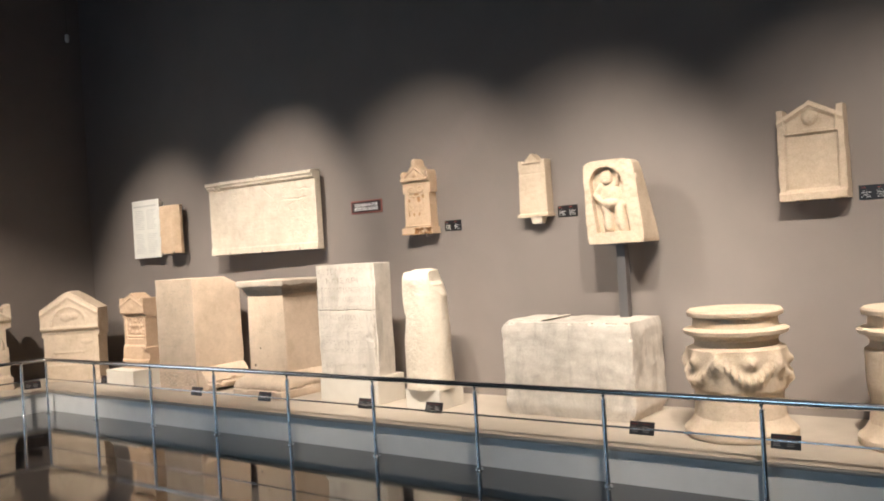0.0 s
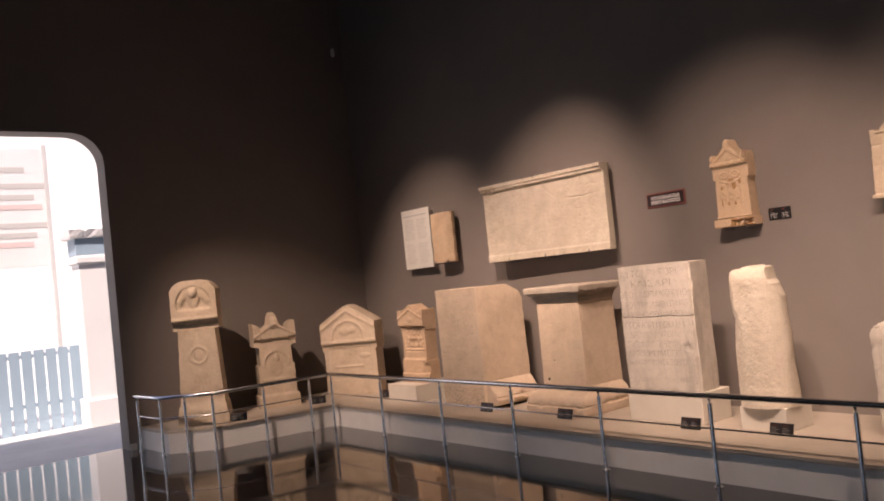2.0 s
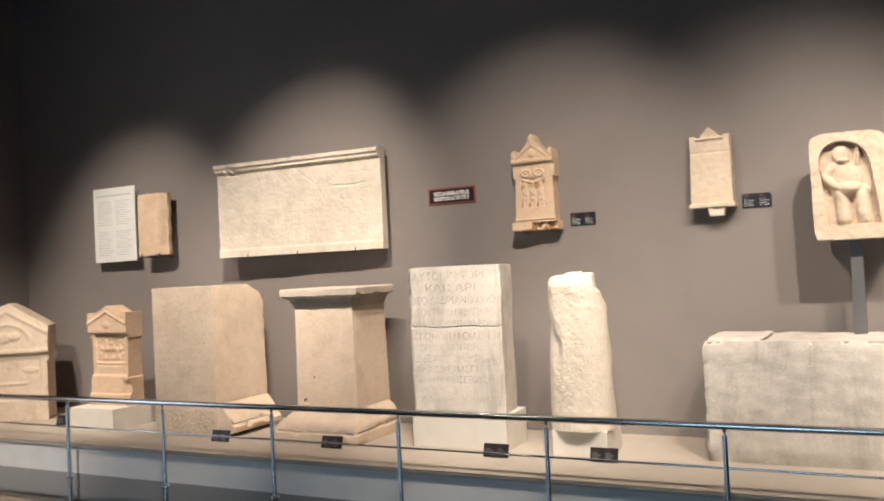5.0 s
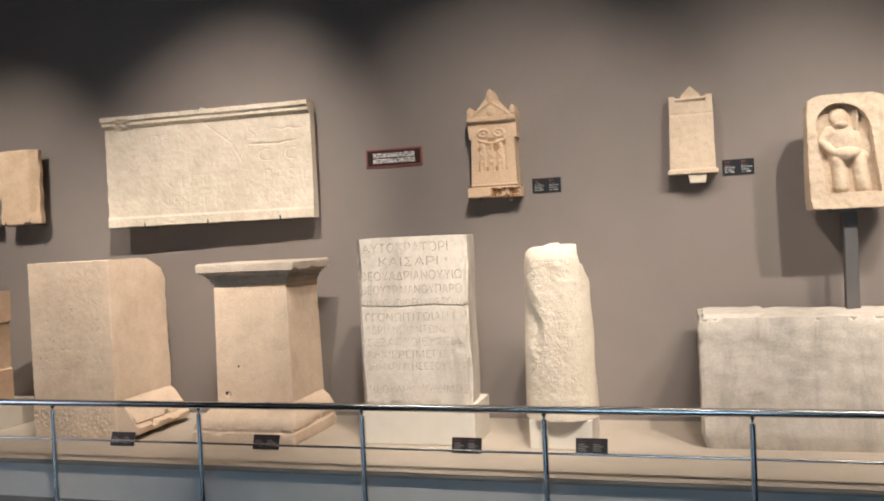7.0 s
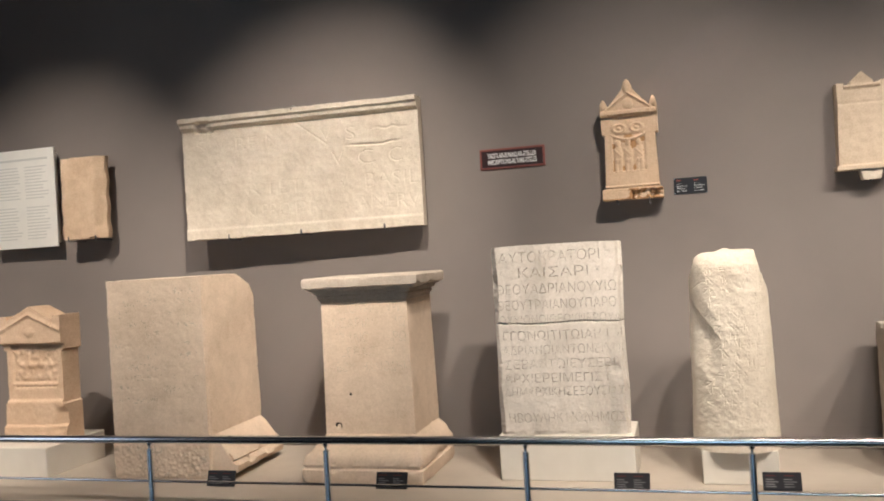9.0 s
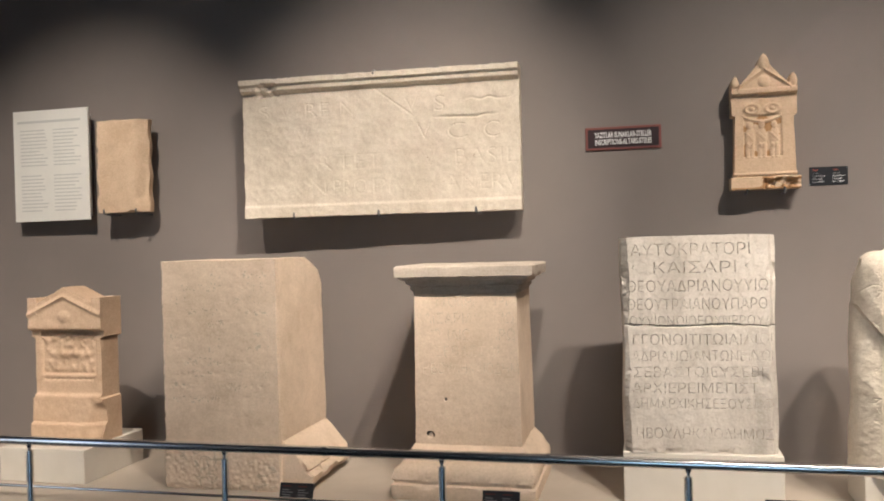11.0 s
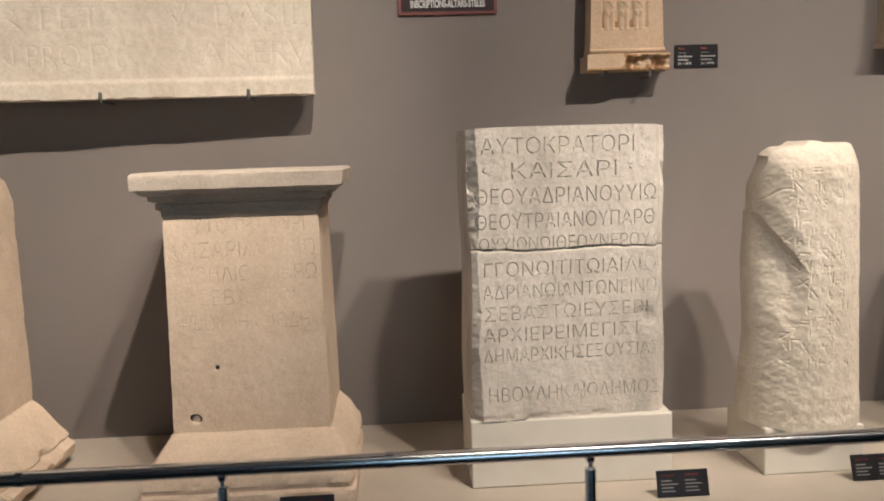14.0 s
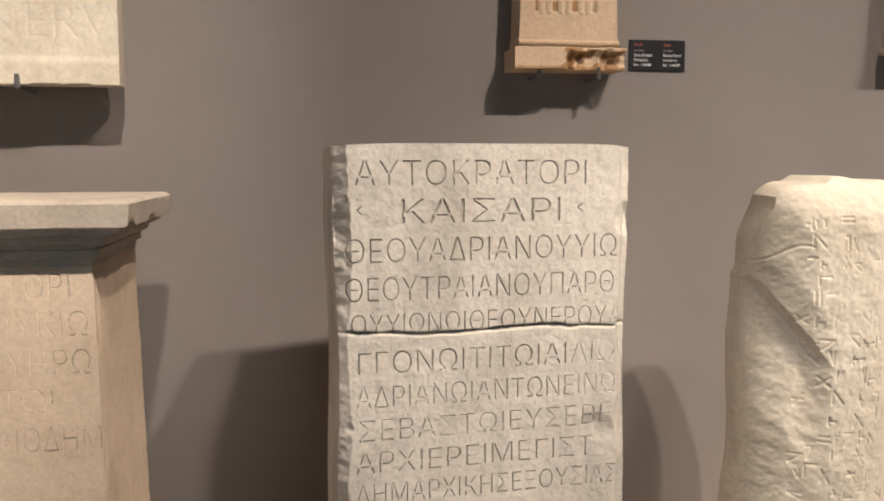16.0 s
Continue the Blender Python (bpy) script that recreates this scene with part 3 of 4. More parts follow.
def big_slab():
    w, h, d = 1.6, 0.785, 0.075
    t = thing("inscribed_slab", -6.805, 5.87, 1.612, 2.0, "large pale inscribed stone slab hung on the wall", "stone slab")
    lines = [("S", -0.70, -0.634, 0.557, 0.125), ("V", -0.57, -0.5, 0.557, 0.125), ("RE", -0.42, -0.275, 0.557, 0.125), ("N", -0.21, -0.13, 0.557, 0.125), ("V", 0.16, 0.24, 0.557, 0.125), ("S", 0.327, 0.39, 0.557, 0.125),
             ("V", -0.677, -0.577, 0.405, 0.135), ("V", -0.49, -0.41, 0.405, 0.135), ("T", -0.275, -0.15, 0.405, 0.135), ("V", 0.227, 0.313, 0.405, 0.135), ("C", 0.40, 0.507, 0.40, 0.13), ("C", 0.60, 0.69, 0.40, 0.13),
             ("IMPER", -0.735, -0.26, 0.257, 0.13), ("TET", -0.24, 0.026, 0.257, 0.13), ("V", 0.26, 0.34, 0.257, 0.13), ("BASIL", 0.44, 0.785, 0.257, 0.13),
             ("CSVVN", -0.742, -0.3, 0.117, 0.13), ("PRO", -0.26, -0.06, 0.117, 0.13), ("PR", -0.03, 0.155, 0.117, 0.13), ("ANERV", 0.38, 0.785, 0.117, 0.13)]
    store = {}

    def cut(x, z):
        if x.shape not in store:
            store[x.shape] = engrave(x, z, lines, 1.0, 0.0018, 0.003)
        return store[x.shape]

    def dark_marks(x, z):
        return (cut(x, z) > 0.5) & (field(x, z, 9, 11) + 0.5 * field(x, z, 40, 12) + 0.7 * x > 0.8)

    def rel(x, z):
        lip = sm(h - 0.085, h - 0.06, z)
        r = 0.035 * lip + 0.02 * sm(h - 0.04, h - 0.03, z)
        r = r - 0.03 * band(x, -0.70, -0.58, 0.01) * band(z, h - 0.095, h - 0.03, 0.01) * (1 + field(x, z, 40, 3))
        r = r - seg(x, z, -0.02, 0.71, 0.2, 0.545, 0.0045, 0.004) + 0.008 * (1 - sm(0.055, 0.075, z))
        r = r - 0.012 * np.exp(-((x - 0.5) / 0.15) ** 4 - ((z - 0.525 - 0.008 * field(x, x * 0, 14, 21)) / 0.006) ** 2) - 0.006 * np.exp(-((x - 0.62) / 0.1) ** 2 - ((z - 0.62 - 0.012 * field(x, x * 0, 20, 22)) / 0.006) ** 2)
        worn = np.clip(0.35 + 0.6 * field(x, z, 5, 11) + 0.45 * x, 0.1, 1)
        return r - cut(x, z) * 0.0042 * worn + 0.0022 * field(x, z, 12, 4) + 0.0012 * field(x, z, 45, 5)

    part("stone_block", relief_slab(w, h, d, rel, nx=460, nz=230, seed=3, rough=0.001, chip=0.022, groove=dark_marks), [PALE, WARMGRIME], t, smooth=True)
    for x in (-0.5, 0.0, 0.55):
        part("hook", tube([(x, 0.16, -0.008), (x, -0.008, -0.008), (x, -0.008, 0.025)], 0.006, 8), IRON, t, "dark iron holding hook", smooth=True)
    part("clip", tube([(0.0, 0.16, h + 0.012), (0.0, -0.03, h + 0.012), (0.0, -0.06, h - 0.01)], 0.006, 8), IRON, t, "dark iron top clip")
    for x in (-0.55, 0.5):
        part("bracket", box(x - 0.03, x + 0.03, d - 0.01, 0.155 if x > 0 else 0.19, 0.1, h - 0.1), IRON, t, "hidden iron wall bracket")
    return t


big_slab()

frag = thing("tan_fragment", -8.44, BACK - 0.17, 1.68, 0, "smooth tan stone fragment fixed to the wall", "stone fragment")
part("stone_block", relief_slab(0.325, 0.56, 0.085, lambda x, z: -0.045 * sm(0.09, 0.165, x + 0.02 * field(x, z, 14, 5)) + 0.003 * field(x, z, 16, 6), side=lambda v: 1 + 0.03 * np.sin(v * 20), nx=30, nz=45, seed=8, chip=0.02), ORANGE, frag, smooth=True)
hooks(frag, ((-0.12, 0.0), (0.1, 0.0)), 0.17)
part("bracket", box(-0.06, 0.06, 0.07, 0.17, 0.1, 0.45), IRON, frag, "hidden iron wall bracket")


def aedicula():
    """The small hung temple-shaped stele with a carved panel."""
    w, h, d = 0.335, 0.685, 0.105
    t = thing("hanging_votive_stele", -4.765, BACK - d, 1.675, 0, "small orange sandstone votive stele hung on the wall", "stele")

    def top(u):
        a = np.abs(u)
        knob = np.where(a < 0.19, 1.0 - 0.075 * (a / 0.19) ** 1.6, 0.915 - 0.15 * np.clip((a - 0.19) / 0.57, 0, 1))
        return np.where(a > 0.76, 0.845 - 0.06 * ((a - 0.88) / 0.12) ** 2, knob)

    def side(v):
        s = 0.90 - 0.09 * v
        s = np.where(v < 0.115, 1.0, s)
        s = np.where((v > 0.70), 0.94, s)
        s = np.where((v > 0.115) & (v < 0.16), 0.9, s)
        return s

    def rel(x, z):
        r = 0.03 * (1 - sm(0.06, 0.066, z)) * (1 - 0.85 * sm(-0.02, 0.0, x) * sm(0.0, 0.012, 0.055 - z + 0.01 * field(x, z, 60, 2))) + 0.012 * band(z, 0.07, 0.082, 0.003) + 0.012 * field(x, z, 70, 14) * sm(-0.03, 0.0, x) * (1 - sm(0.05, 0.065, z)) + 0.03 * sm(0.475, 0.485, z) - 0.012 * sm(0.505, 0.512, z)
        r = r - 0.009 * band(x, -0.1, 0.082, 0.004) * band(z, 0.165, 0.375, 0.004)
        for cx in (-0.07, -0.012, 0.048):
            r = r + ell(x, z, cx, 0.327, 0.016, 0.019, 0.012) + ell(x, z, cx, 0.262, 0.025, 0.055, 0.010) + seg(x, z, cx - 0.011, 0.172, cx - 0.011, 0.225, 0.012, 0.009) + seg(x, z, cx + 0.011, 0.172, cx + 0.011, 0.225, 0.012, 0.009)
            r = r + seg(x, z, cx - 0.022, 0.29, cx + 0.016, 0.25, 0.006, 0.004)
        r = r + 0.012 * np.exp(-((z - 0.345 - 3.2 * (x + 0.009) ** 2) / 0.008) ** 2) * (np.abs(x + 0.009) < 0.092)
        for cx in (-0.058, 0.04):
            q = np.sqrt(((x - cx) / 1.5) ** 2 + (z - 0.408) ** 2)
            r = r + 0.008 * np.exp(-((q - 0.022) / 0.006) ** 2) + ell(x, z, cx, 0.408, 0.013, 0.01, 0.006)
        slope = 0.605 - np.abs(x) * 0.72
        r = r + 0.014 * np.exp(-((z - slope) / 0.009) ** 2) * (np.abs(x) < 0.13) + ell(x, z, 0, 0.545, 0.03, 0.03, 0.012)
        r = r + ell(x, z, 0, 0.64, 0.026, 0.04, 0.02) + ell(x, z, -0.14, 0.545, 0.022, 0.028, 0.015) + ell(x, z, 0.14, 0.545, 0.022, 0.028, 0.015)
        return r

    # Ochre patches: carving shade painted into the panel, plus bare broken stone below.
    def shade_and_break(x, z):
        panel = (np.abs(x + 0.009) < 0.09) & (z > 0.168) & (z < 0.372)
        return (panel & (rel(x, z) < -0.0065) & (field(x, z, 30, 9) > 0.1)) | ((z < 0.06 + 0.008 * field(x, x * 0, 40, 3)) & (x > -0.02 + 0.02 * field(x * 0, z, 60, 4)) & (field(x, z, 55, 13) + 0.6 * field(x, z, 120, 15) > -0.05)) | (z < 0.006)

    part("stone_block", relief_slab(w, h, d, rel, top, side, nx=110, nz=170, seed=5, rough=0.001, chip=0.006, groove=shade_and_break), [ORANGE, OCHRE], t, smooth=True)
    hooks(t, ((-0.09, -0.005), (0.09, -0.012)), d)
    return t


aedicula()


def plain_hung_stele():
    w, h, d = 0.27, 0.52, 0.10
    t = thing("hanging_plain_stele", -3.55, BACK - d, 1.745, 0, "small pale pedimented stele with tenon hung on the wall", "stele")

    def top(u):
        a = np.abs(u)
        return np.where(a < 0.45, 1.0 - 0.10 * a / 0.45, np.where(a > 0.72, 0.895, 0.875))

    def rel(x, z):
        r = 0.012 * band(z, 0.435, 0.45, 0.004) * (np.abs(x) < 0.09) - 0.004 * np.exp(-((z - 0.355) / 0.006) ** 2)
        return r + 0.02 * (1 - sm(0.02, 0.03, z))

    part("stone_block", relief_slab(w, h, d, rel, top, lambda v: np.where(v < 0.05, 1.06, 0.97 - 0.05 * v), nx=60, nz=90, seed=9), CREAM, t, smooth=True)
    part("tenon", wear(loft([(-0.055, -0.02, 0.07, 0.0, 0.07), (0.0, -0.03, 0.08, -0.005, 0.08)], 0.02, 0.008), 0.003, 0.008, 6), PALE, t, smooth=True)
    part("hook", tube([(0.03, d, -0.06), (0.03, 0.02, -0.06), (0.03, 0.02, -0.03)], 0.005, 8), IRON, t, "dark iron holding hook")
    return t


plain_hung_stele()


def framed_stele():
    w, h, d = 0.43, 0.66, 0.12
    t = thing("hanging_framed_stele", -1.39, BACK - d, 1.7, 0, "large cream pedimented stele with a framed panel hung on the wall", "stele")

    def top(u):
        a = np.abs(u)
        return np.where(a > 0.82, 0.93, 1.0 - 0.14 * a / 0.82)

    def rel(x, z):
        r = 0.02 * (1 - sm(0.05, 0.06, z))
        r = r - 0.022 * band(x, -0.165, 0.165, 0.006) * band(z, 0.07, 0.44, 0.006)
        edge = 0.655 - 0.5 * np.abs(x)
        r = r + 0.014 * np.exp(-((z - edge + 0.03) / 0.014) ** 2) - 0.012 * (z < edge - 0.05) * (z > 0.45) * (np.abs(x) < 0.15)
        r = r + ell(x, z, 0, 0.55, 0.05, 0.055, 0.03) + ell(x, z, 0.02, 0.46, 0.09, 0.014, 0.01)
        return r

    part("stone_block", relief_slab(w, h, d, rel, top, lambda v: 1.0 - 0.04 * v, nx=70, nz=100, seed=12), CREAM, t, smooth=True)
    hooks(t, ((-0.1, 0.0), (0.1, 0.0)), d)
    return t


framed_stele()


def niche_stone():
    """The niche relief on its iron stand, the figure kept as plain shapes."""
    t = thing("niche_relief_stone", -2.73, 5.69, 1.49, 0, "pale stone block with an arched niche relief on an iron stand", "relief")
    w, h, d = 0.43, 0.62, 0.2

    def rel(x, z):
        x = x + 0.02 - 0.06 * (0.3 - z)
        inside = ((np.abs(x) < 0.135) & (z < 0.42) & (z > 0.085)) | ((x / 0.135) ** 2 + ((z - 0.42) / 0.15) ** 2 < 1) & (z >= 0.42)
        r = np.where(inside, -0.055, 0.0)
        f = ell(x, z, -0.005, 0.49, 0.05, 0.058, 0.06) + ell(x, z, 0.0, 0.36, 0.085, 0.11, 0.06) + ell(x, z, 0.01, 0.28, 0.1, 0.05, 0.05)
        f = np.maximum(f, seg(x, z, -0.05, 0.12, -0.045, 0.27, 0.04, 0.06))
        f = np.maximum(f, seg(x, z, 0.06, 0.11, 0.055, 0.27, 0.042, 0.065))
        f = np.maximum(f, seg(x, z, -0.11, 0.36, -0.06, 0.42, 0.03, 0.05))
        f = np.maximum(f, seg(x, z, -0.11, 0.36, -0.04, 0.28, 0.028, 0.06))
        f = np.maximum(f, seg(x, z, 0.06, 0.43, 0.09, 0.53, 0.014, 0.04))
        return r + np.where(inside, 0.75 * f, 0) + 0.004 * field(x, z, 14, 91) + 0.002 * field(x, z, 40, 92)

    part("stone_block", relief_slab(w, h, d, rel, lambda u: 1 - 0.05 * np.abs(u) ** 6, lambda v: 1.06 - 0.12 * v - 0.05 * np.abs(2 * v - 1) ** 8, nx=130, nz=180, seed=15, rough=0.005, chip=0.04, steps=8, lean=0.035, deep=lambda z: 0.28 - 0.26 * z), CREAM, t, smooth=True)
    part("tray", box(-0.1, 0.1, 0.02, 0.19, -0.016, 0.0, 0.002), IRON, t, "dark iron tray")
    part("stand_pole", box(-0.035, 0.035, 0.1, 0.17, PZ - 1.49, -0.016, 0.004), IRON, t, "grey square iron stand")
    part("foot_plate", box(-0.12, 0.12, 0.03, 0.24, PZ - 1.49, PZ - 1.478, 0.002), IRON, t)
    return t


niche_stone()


# ---- podium stones ----
def tan_pillar():
    t = thing("tan_inscribed_pillar", -7.44, 5.2, PZ, 0, "tan squared stone pillar with worn lettering and broken foot", "stone pillar")
    a, b = -0.32, 0.315
    bm = loft([(0, a - 0.01, b - 0.02, 0.02, 0.6), (0.012, a - 0.01, b + 0.06, 0.02, 0.6), (0.04, a - 0.005, b + 0.15, 0.02, 0.58), (0.08, a - 0.002, b + 0.16, 0.02, 0.58), (0.1, a, b + 0.13, 0.02, 0.58), (0.11, a, b + 0.135, 0.02, 0.58), (0.22, a, b + 0.04, 0.02, 0.6), (0.25, a, b + 0.005, 0.02, 0.6), (0.6, a, b, 0.02, 0.6), (1.0, a, b - 0.004, 0.02, 0.6), (1.08, a, b - 0.008, 0.02, 0.56), (1.15, a + 0.005, b - 0.015, 0.03, 0.42)], 0.02, 0.012)
    part("stone_block", wear(bm, 0.003, 0.05, 21), TAN, t, smooth=True)

    def rel(x, z):
        r = 0.0012 * field(x, z, 9, 1) + 0.0006 * field(x, z, 40, 2)
        r = r + 0.01 * (1 - sm(0.19, 0.24, z)) * (1 + 0.35 * field(x, z, 70, 7)) - 0.006 * (1 - sm(0.0, 0.03, z))
        for k in range(11):
            zz = 1.075 - k * 0.062
            row = np.clip(field(x * 1.0 + k, z * 0 + k * 0.37, 45, 20 + k) + 0.25 + field(x, z, 80, 60 + k), 0, 1) * band(x, -0.27, 0.25 - 0.05 * (k % 3), 0.02)
            r = r - 0.0022 * row * np.exp(-((z - zz) / 0.014) ** 2) * np.clip(0.4 + field(x, z, 6, 8), 0, 1)
        return r

    def dark_marks(x, z):
        out = np.zeros(x.shape, bool)
        for k in range(11):
            out |= (np.abs(z - 1.075 + k * 0.062) < 0.02) & (np.abs(field(x, z, 70, 90 + k)) < 0.06) & (field(x, z, 9, 120 + k) > 0.05) & (np.abs(x) < 0.27)
        return out | ((z < 0.2) & (np.abs(field(x * 0.4, z, 60, 140)) < 0.08) & (field(x, z, 12, 141) > 0))

    part("worn_face", relief_slab(0.628, 1.148, 0.03, rel, nx=190, nz=340, seed=22, rough=0.001, chip=0.026, steps=2, groove=dark_marks), [TAN, WARMGRIME], t, "worn face with faint lettering", smooth=True).location = (-0.003, 0.002, 0.002)
    return t


tan_pillar()


def altar():
    t = thing("moulded_altar", -6.215, 5.3, PZ, 0, "tan stone altar with a moulded cornice and worn lettering", "altar")
    base = [(0, -0.335, 0.34, -0.11, 0.5), (0.015, -0.345, 0.345, -0.115, 0.5), (0.07, -0.345, 0.345, -0.118, 0.5), (0.078, -0.335, 0.335, -0.105, 0.5), (0.088, -0.335, 0.335, -0.105, 0.5), (0.095, -0.345, 0.345, -0.11, 0.5), (0.14, -0.335, 0.34, -0.095, 0.5), (0.155, -0.315, 0.325, -0.07, 0.5), (0.19, -0.295, 0.305, -0.01, 0.5), (0.23, -0.268, 0.265, 0.055, 0.5)]
    shaft = [(0.23, -0.268, 0.262, 0.062, 0.5), (0.97, -0.256, 0.25, 0.067, 0.5)]
    crown = [(0.955, -0.246, 0.242, 0.055, 0.5), (0.962, -0.258, 0.254, 0.046, 0.5), (0.978, -0.258, 0.254, 0.046, 0.5), (0.981, -0.27, 0.266, 0.034, 0.5), (0.997, -0.271, 0.267, 0.033, 0.5), (0.999, -0.265, 0.261, 0.038, 0.5), (1.005, -0.266, 0.262, 0.037, 0.5), (1.008, -0.287, 0.284, 0.016, 0.5), (1.026, -0.289, 0.287, 0.014, 0.5), (1.03, -0.312, 0.312, -0.006, 0.5), (1.042, -0.316, 0.318, -0.01, 0.5), (1.046, -0.332, 0.338, -0.022, 0.5), (1.092, -0.334, 0.342, -0.024, 0.5), (1.1, -0.325, 0.33, -0.012, 0.5)]
    part("base", crisp(wear(loft(base, 0.02, 0.012), 0.003, 0.035, 27)), TAN, t, "moulded and battered base", smooth=True)
    part("shaft", wear(loft(shaft, 0.012, 0.01), 0.002, 0.03, 28), TAN, t, smooth=True)
    part("cornice", crisp(wear(loft(crown, 0.012, 0.008), 0.0015, 0.016, 29)), DUSTY, t, "paler grey moulded cornice", smooth=True)
    lines = [("ΑΥΤΟΚΡΑΤΟΡΙ", -0.2, 0.205, 0.668, 0.074), ("ΚΑΙΣΑΡΙΛΟΥΚΙΩ", -0.245, 0.238, 0.588, 0.074), ("ΑΥΡΗΛΙΩΟΥΗΡΩ", -0.24, 0.24, 0.508, 0.074), ("ΣΕΒΑΣΤΩ", -0.155, 0.145, 0.428, 0.074), ("Ι", 0.155, 0.162, 0.448, 0.04), ("ΗΒΟΥΛΗΚΑΙΟΔΗΜ", -0.215, 0.255, 0.345, 0.074)]

    store = {}

    def cut(x, z):
        if x.shape not in store:
            store[x.shape] = engrave(x, z, lines, 1.0, 0.0016, 0.0010)
        return store[x.shape]

    # Value 1: letter grime; value 2: painted shade inside the two holes.
    def dark_marks(x, z):
        return ((cut(x, z) > 0.3) & (field(x, z, 7, 33) + 0.5 * field(x, z, 40, 34) + 2.2 * x > -0.15) | 0) + 2 * (((x + 0.185 + 0.3 * (z - 0.05)) / 0.019) ** 2 + ((z - 0.05) / 0.014) ** 2 < 1) + 2 * (((x + 0.105) / 0.006) ** 2 + ((z - 0.22) / 0.007) ** 2 < 1)

    def rel(x, z):
        r = 0.0012 * field(x, z, 9, 31) + 0.0006 * field(x, z, 48, 32)
        r = r - 0.03 * np.exp(-((x + 0.185) / 0.011) ** 2 - ((z - 0.045) / 0.011) ** 2) - 0.008 * np.exp(-((x + 0.105) / 0.006) ** 2 - ((z - 0.22) / 0.007) ** 2)
        return r - cut(x, z) * 0.0045 * np.clip(0.6 + 0.6 * field(x, z, 7, 33) + 1.2 * x, 0.25, 1)

    part("worn_face", relief_slab(0.524, 0.735, 0.02, rel, side=lambda v: 1 - 0.04 * v, nx=380, nz=540, seed=24, rough=0.0008, chip=0.018, steps=2, groove=dark_marks), [TAN, WARMGRIME, HOLE_SHADE], t, "worn face with Greek lettering", smooth=True).location = (-0.002, 0.052, 0.228)
    return t


altar()

GREEK = ["ΑΥΤΟΚΡΑΤΟΡΙ", "ΚΑΙΣΑΡΙ", "ΘΕΟΥΑΔΡΙΑΝΟΥΥΙΩ", "ΘΕΟΥΤΡΑΙΑΝΟΥΠΑΡΘ", "ΟΥΥΙΩΝΩΙΘΕΟΥΝΕΡΟΥΑ", "ΓΓΟΝΩΙΤΙΤΩΙΑΙΛΙΩΙ", "ΑΔΡΙΑΝΩΙΑΝΤΩΝΕΙΝΩΙ", "ΣΕΒΑΣΤΩΙΕΥΣΕΒΕ", "ΑΡΧΙΕΡΕΙΜΕΓΙΣΤ", "ΔΗΜΑΡΧΙΚΗΣΕΞΟΥΣΙΑΣ", "ΗΒΟΥΛΗΚΑΙΟΔΗΜΟΣ"]


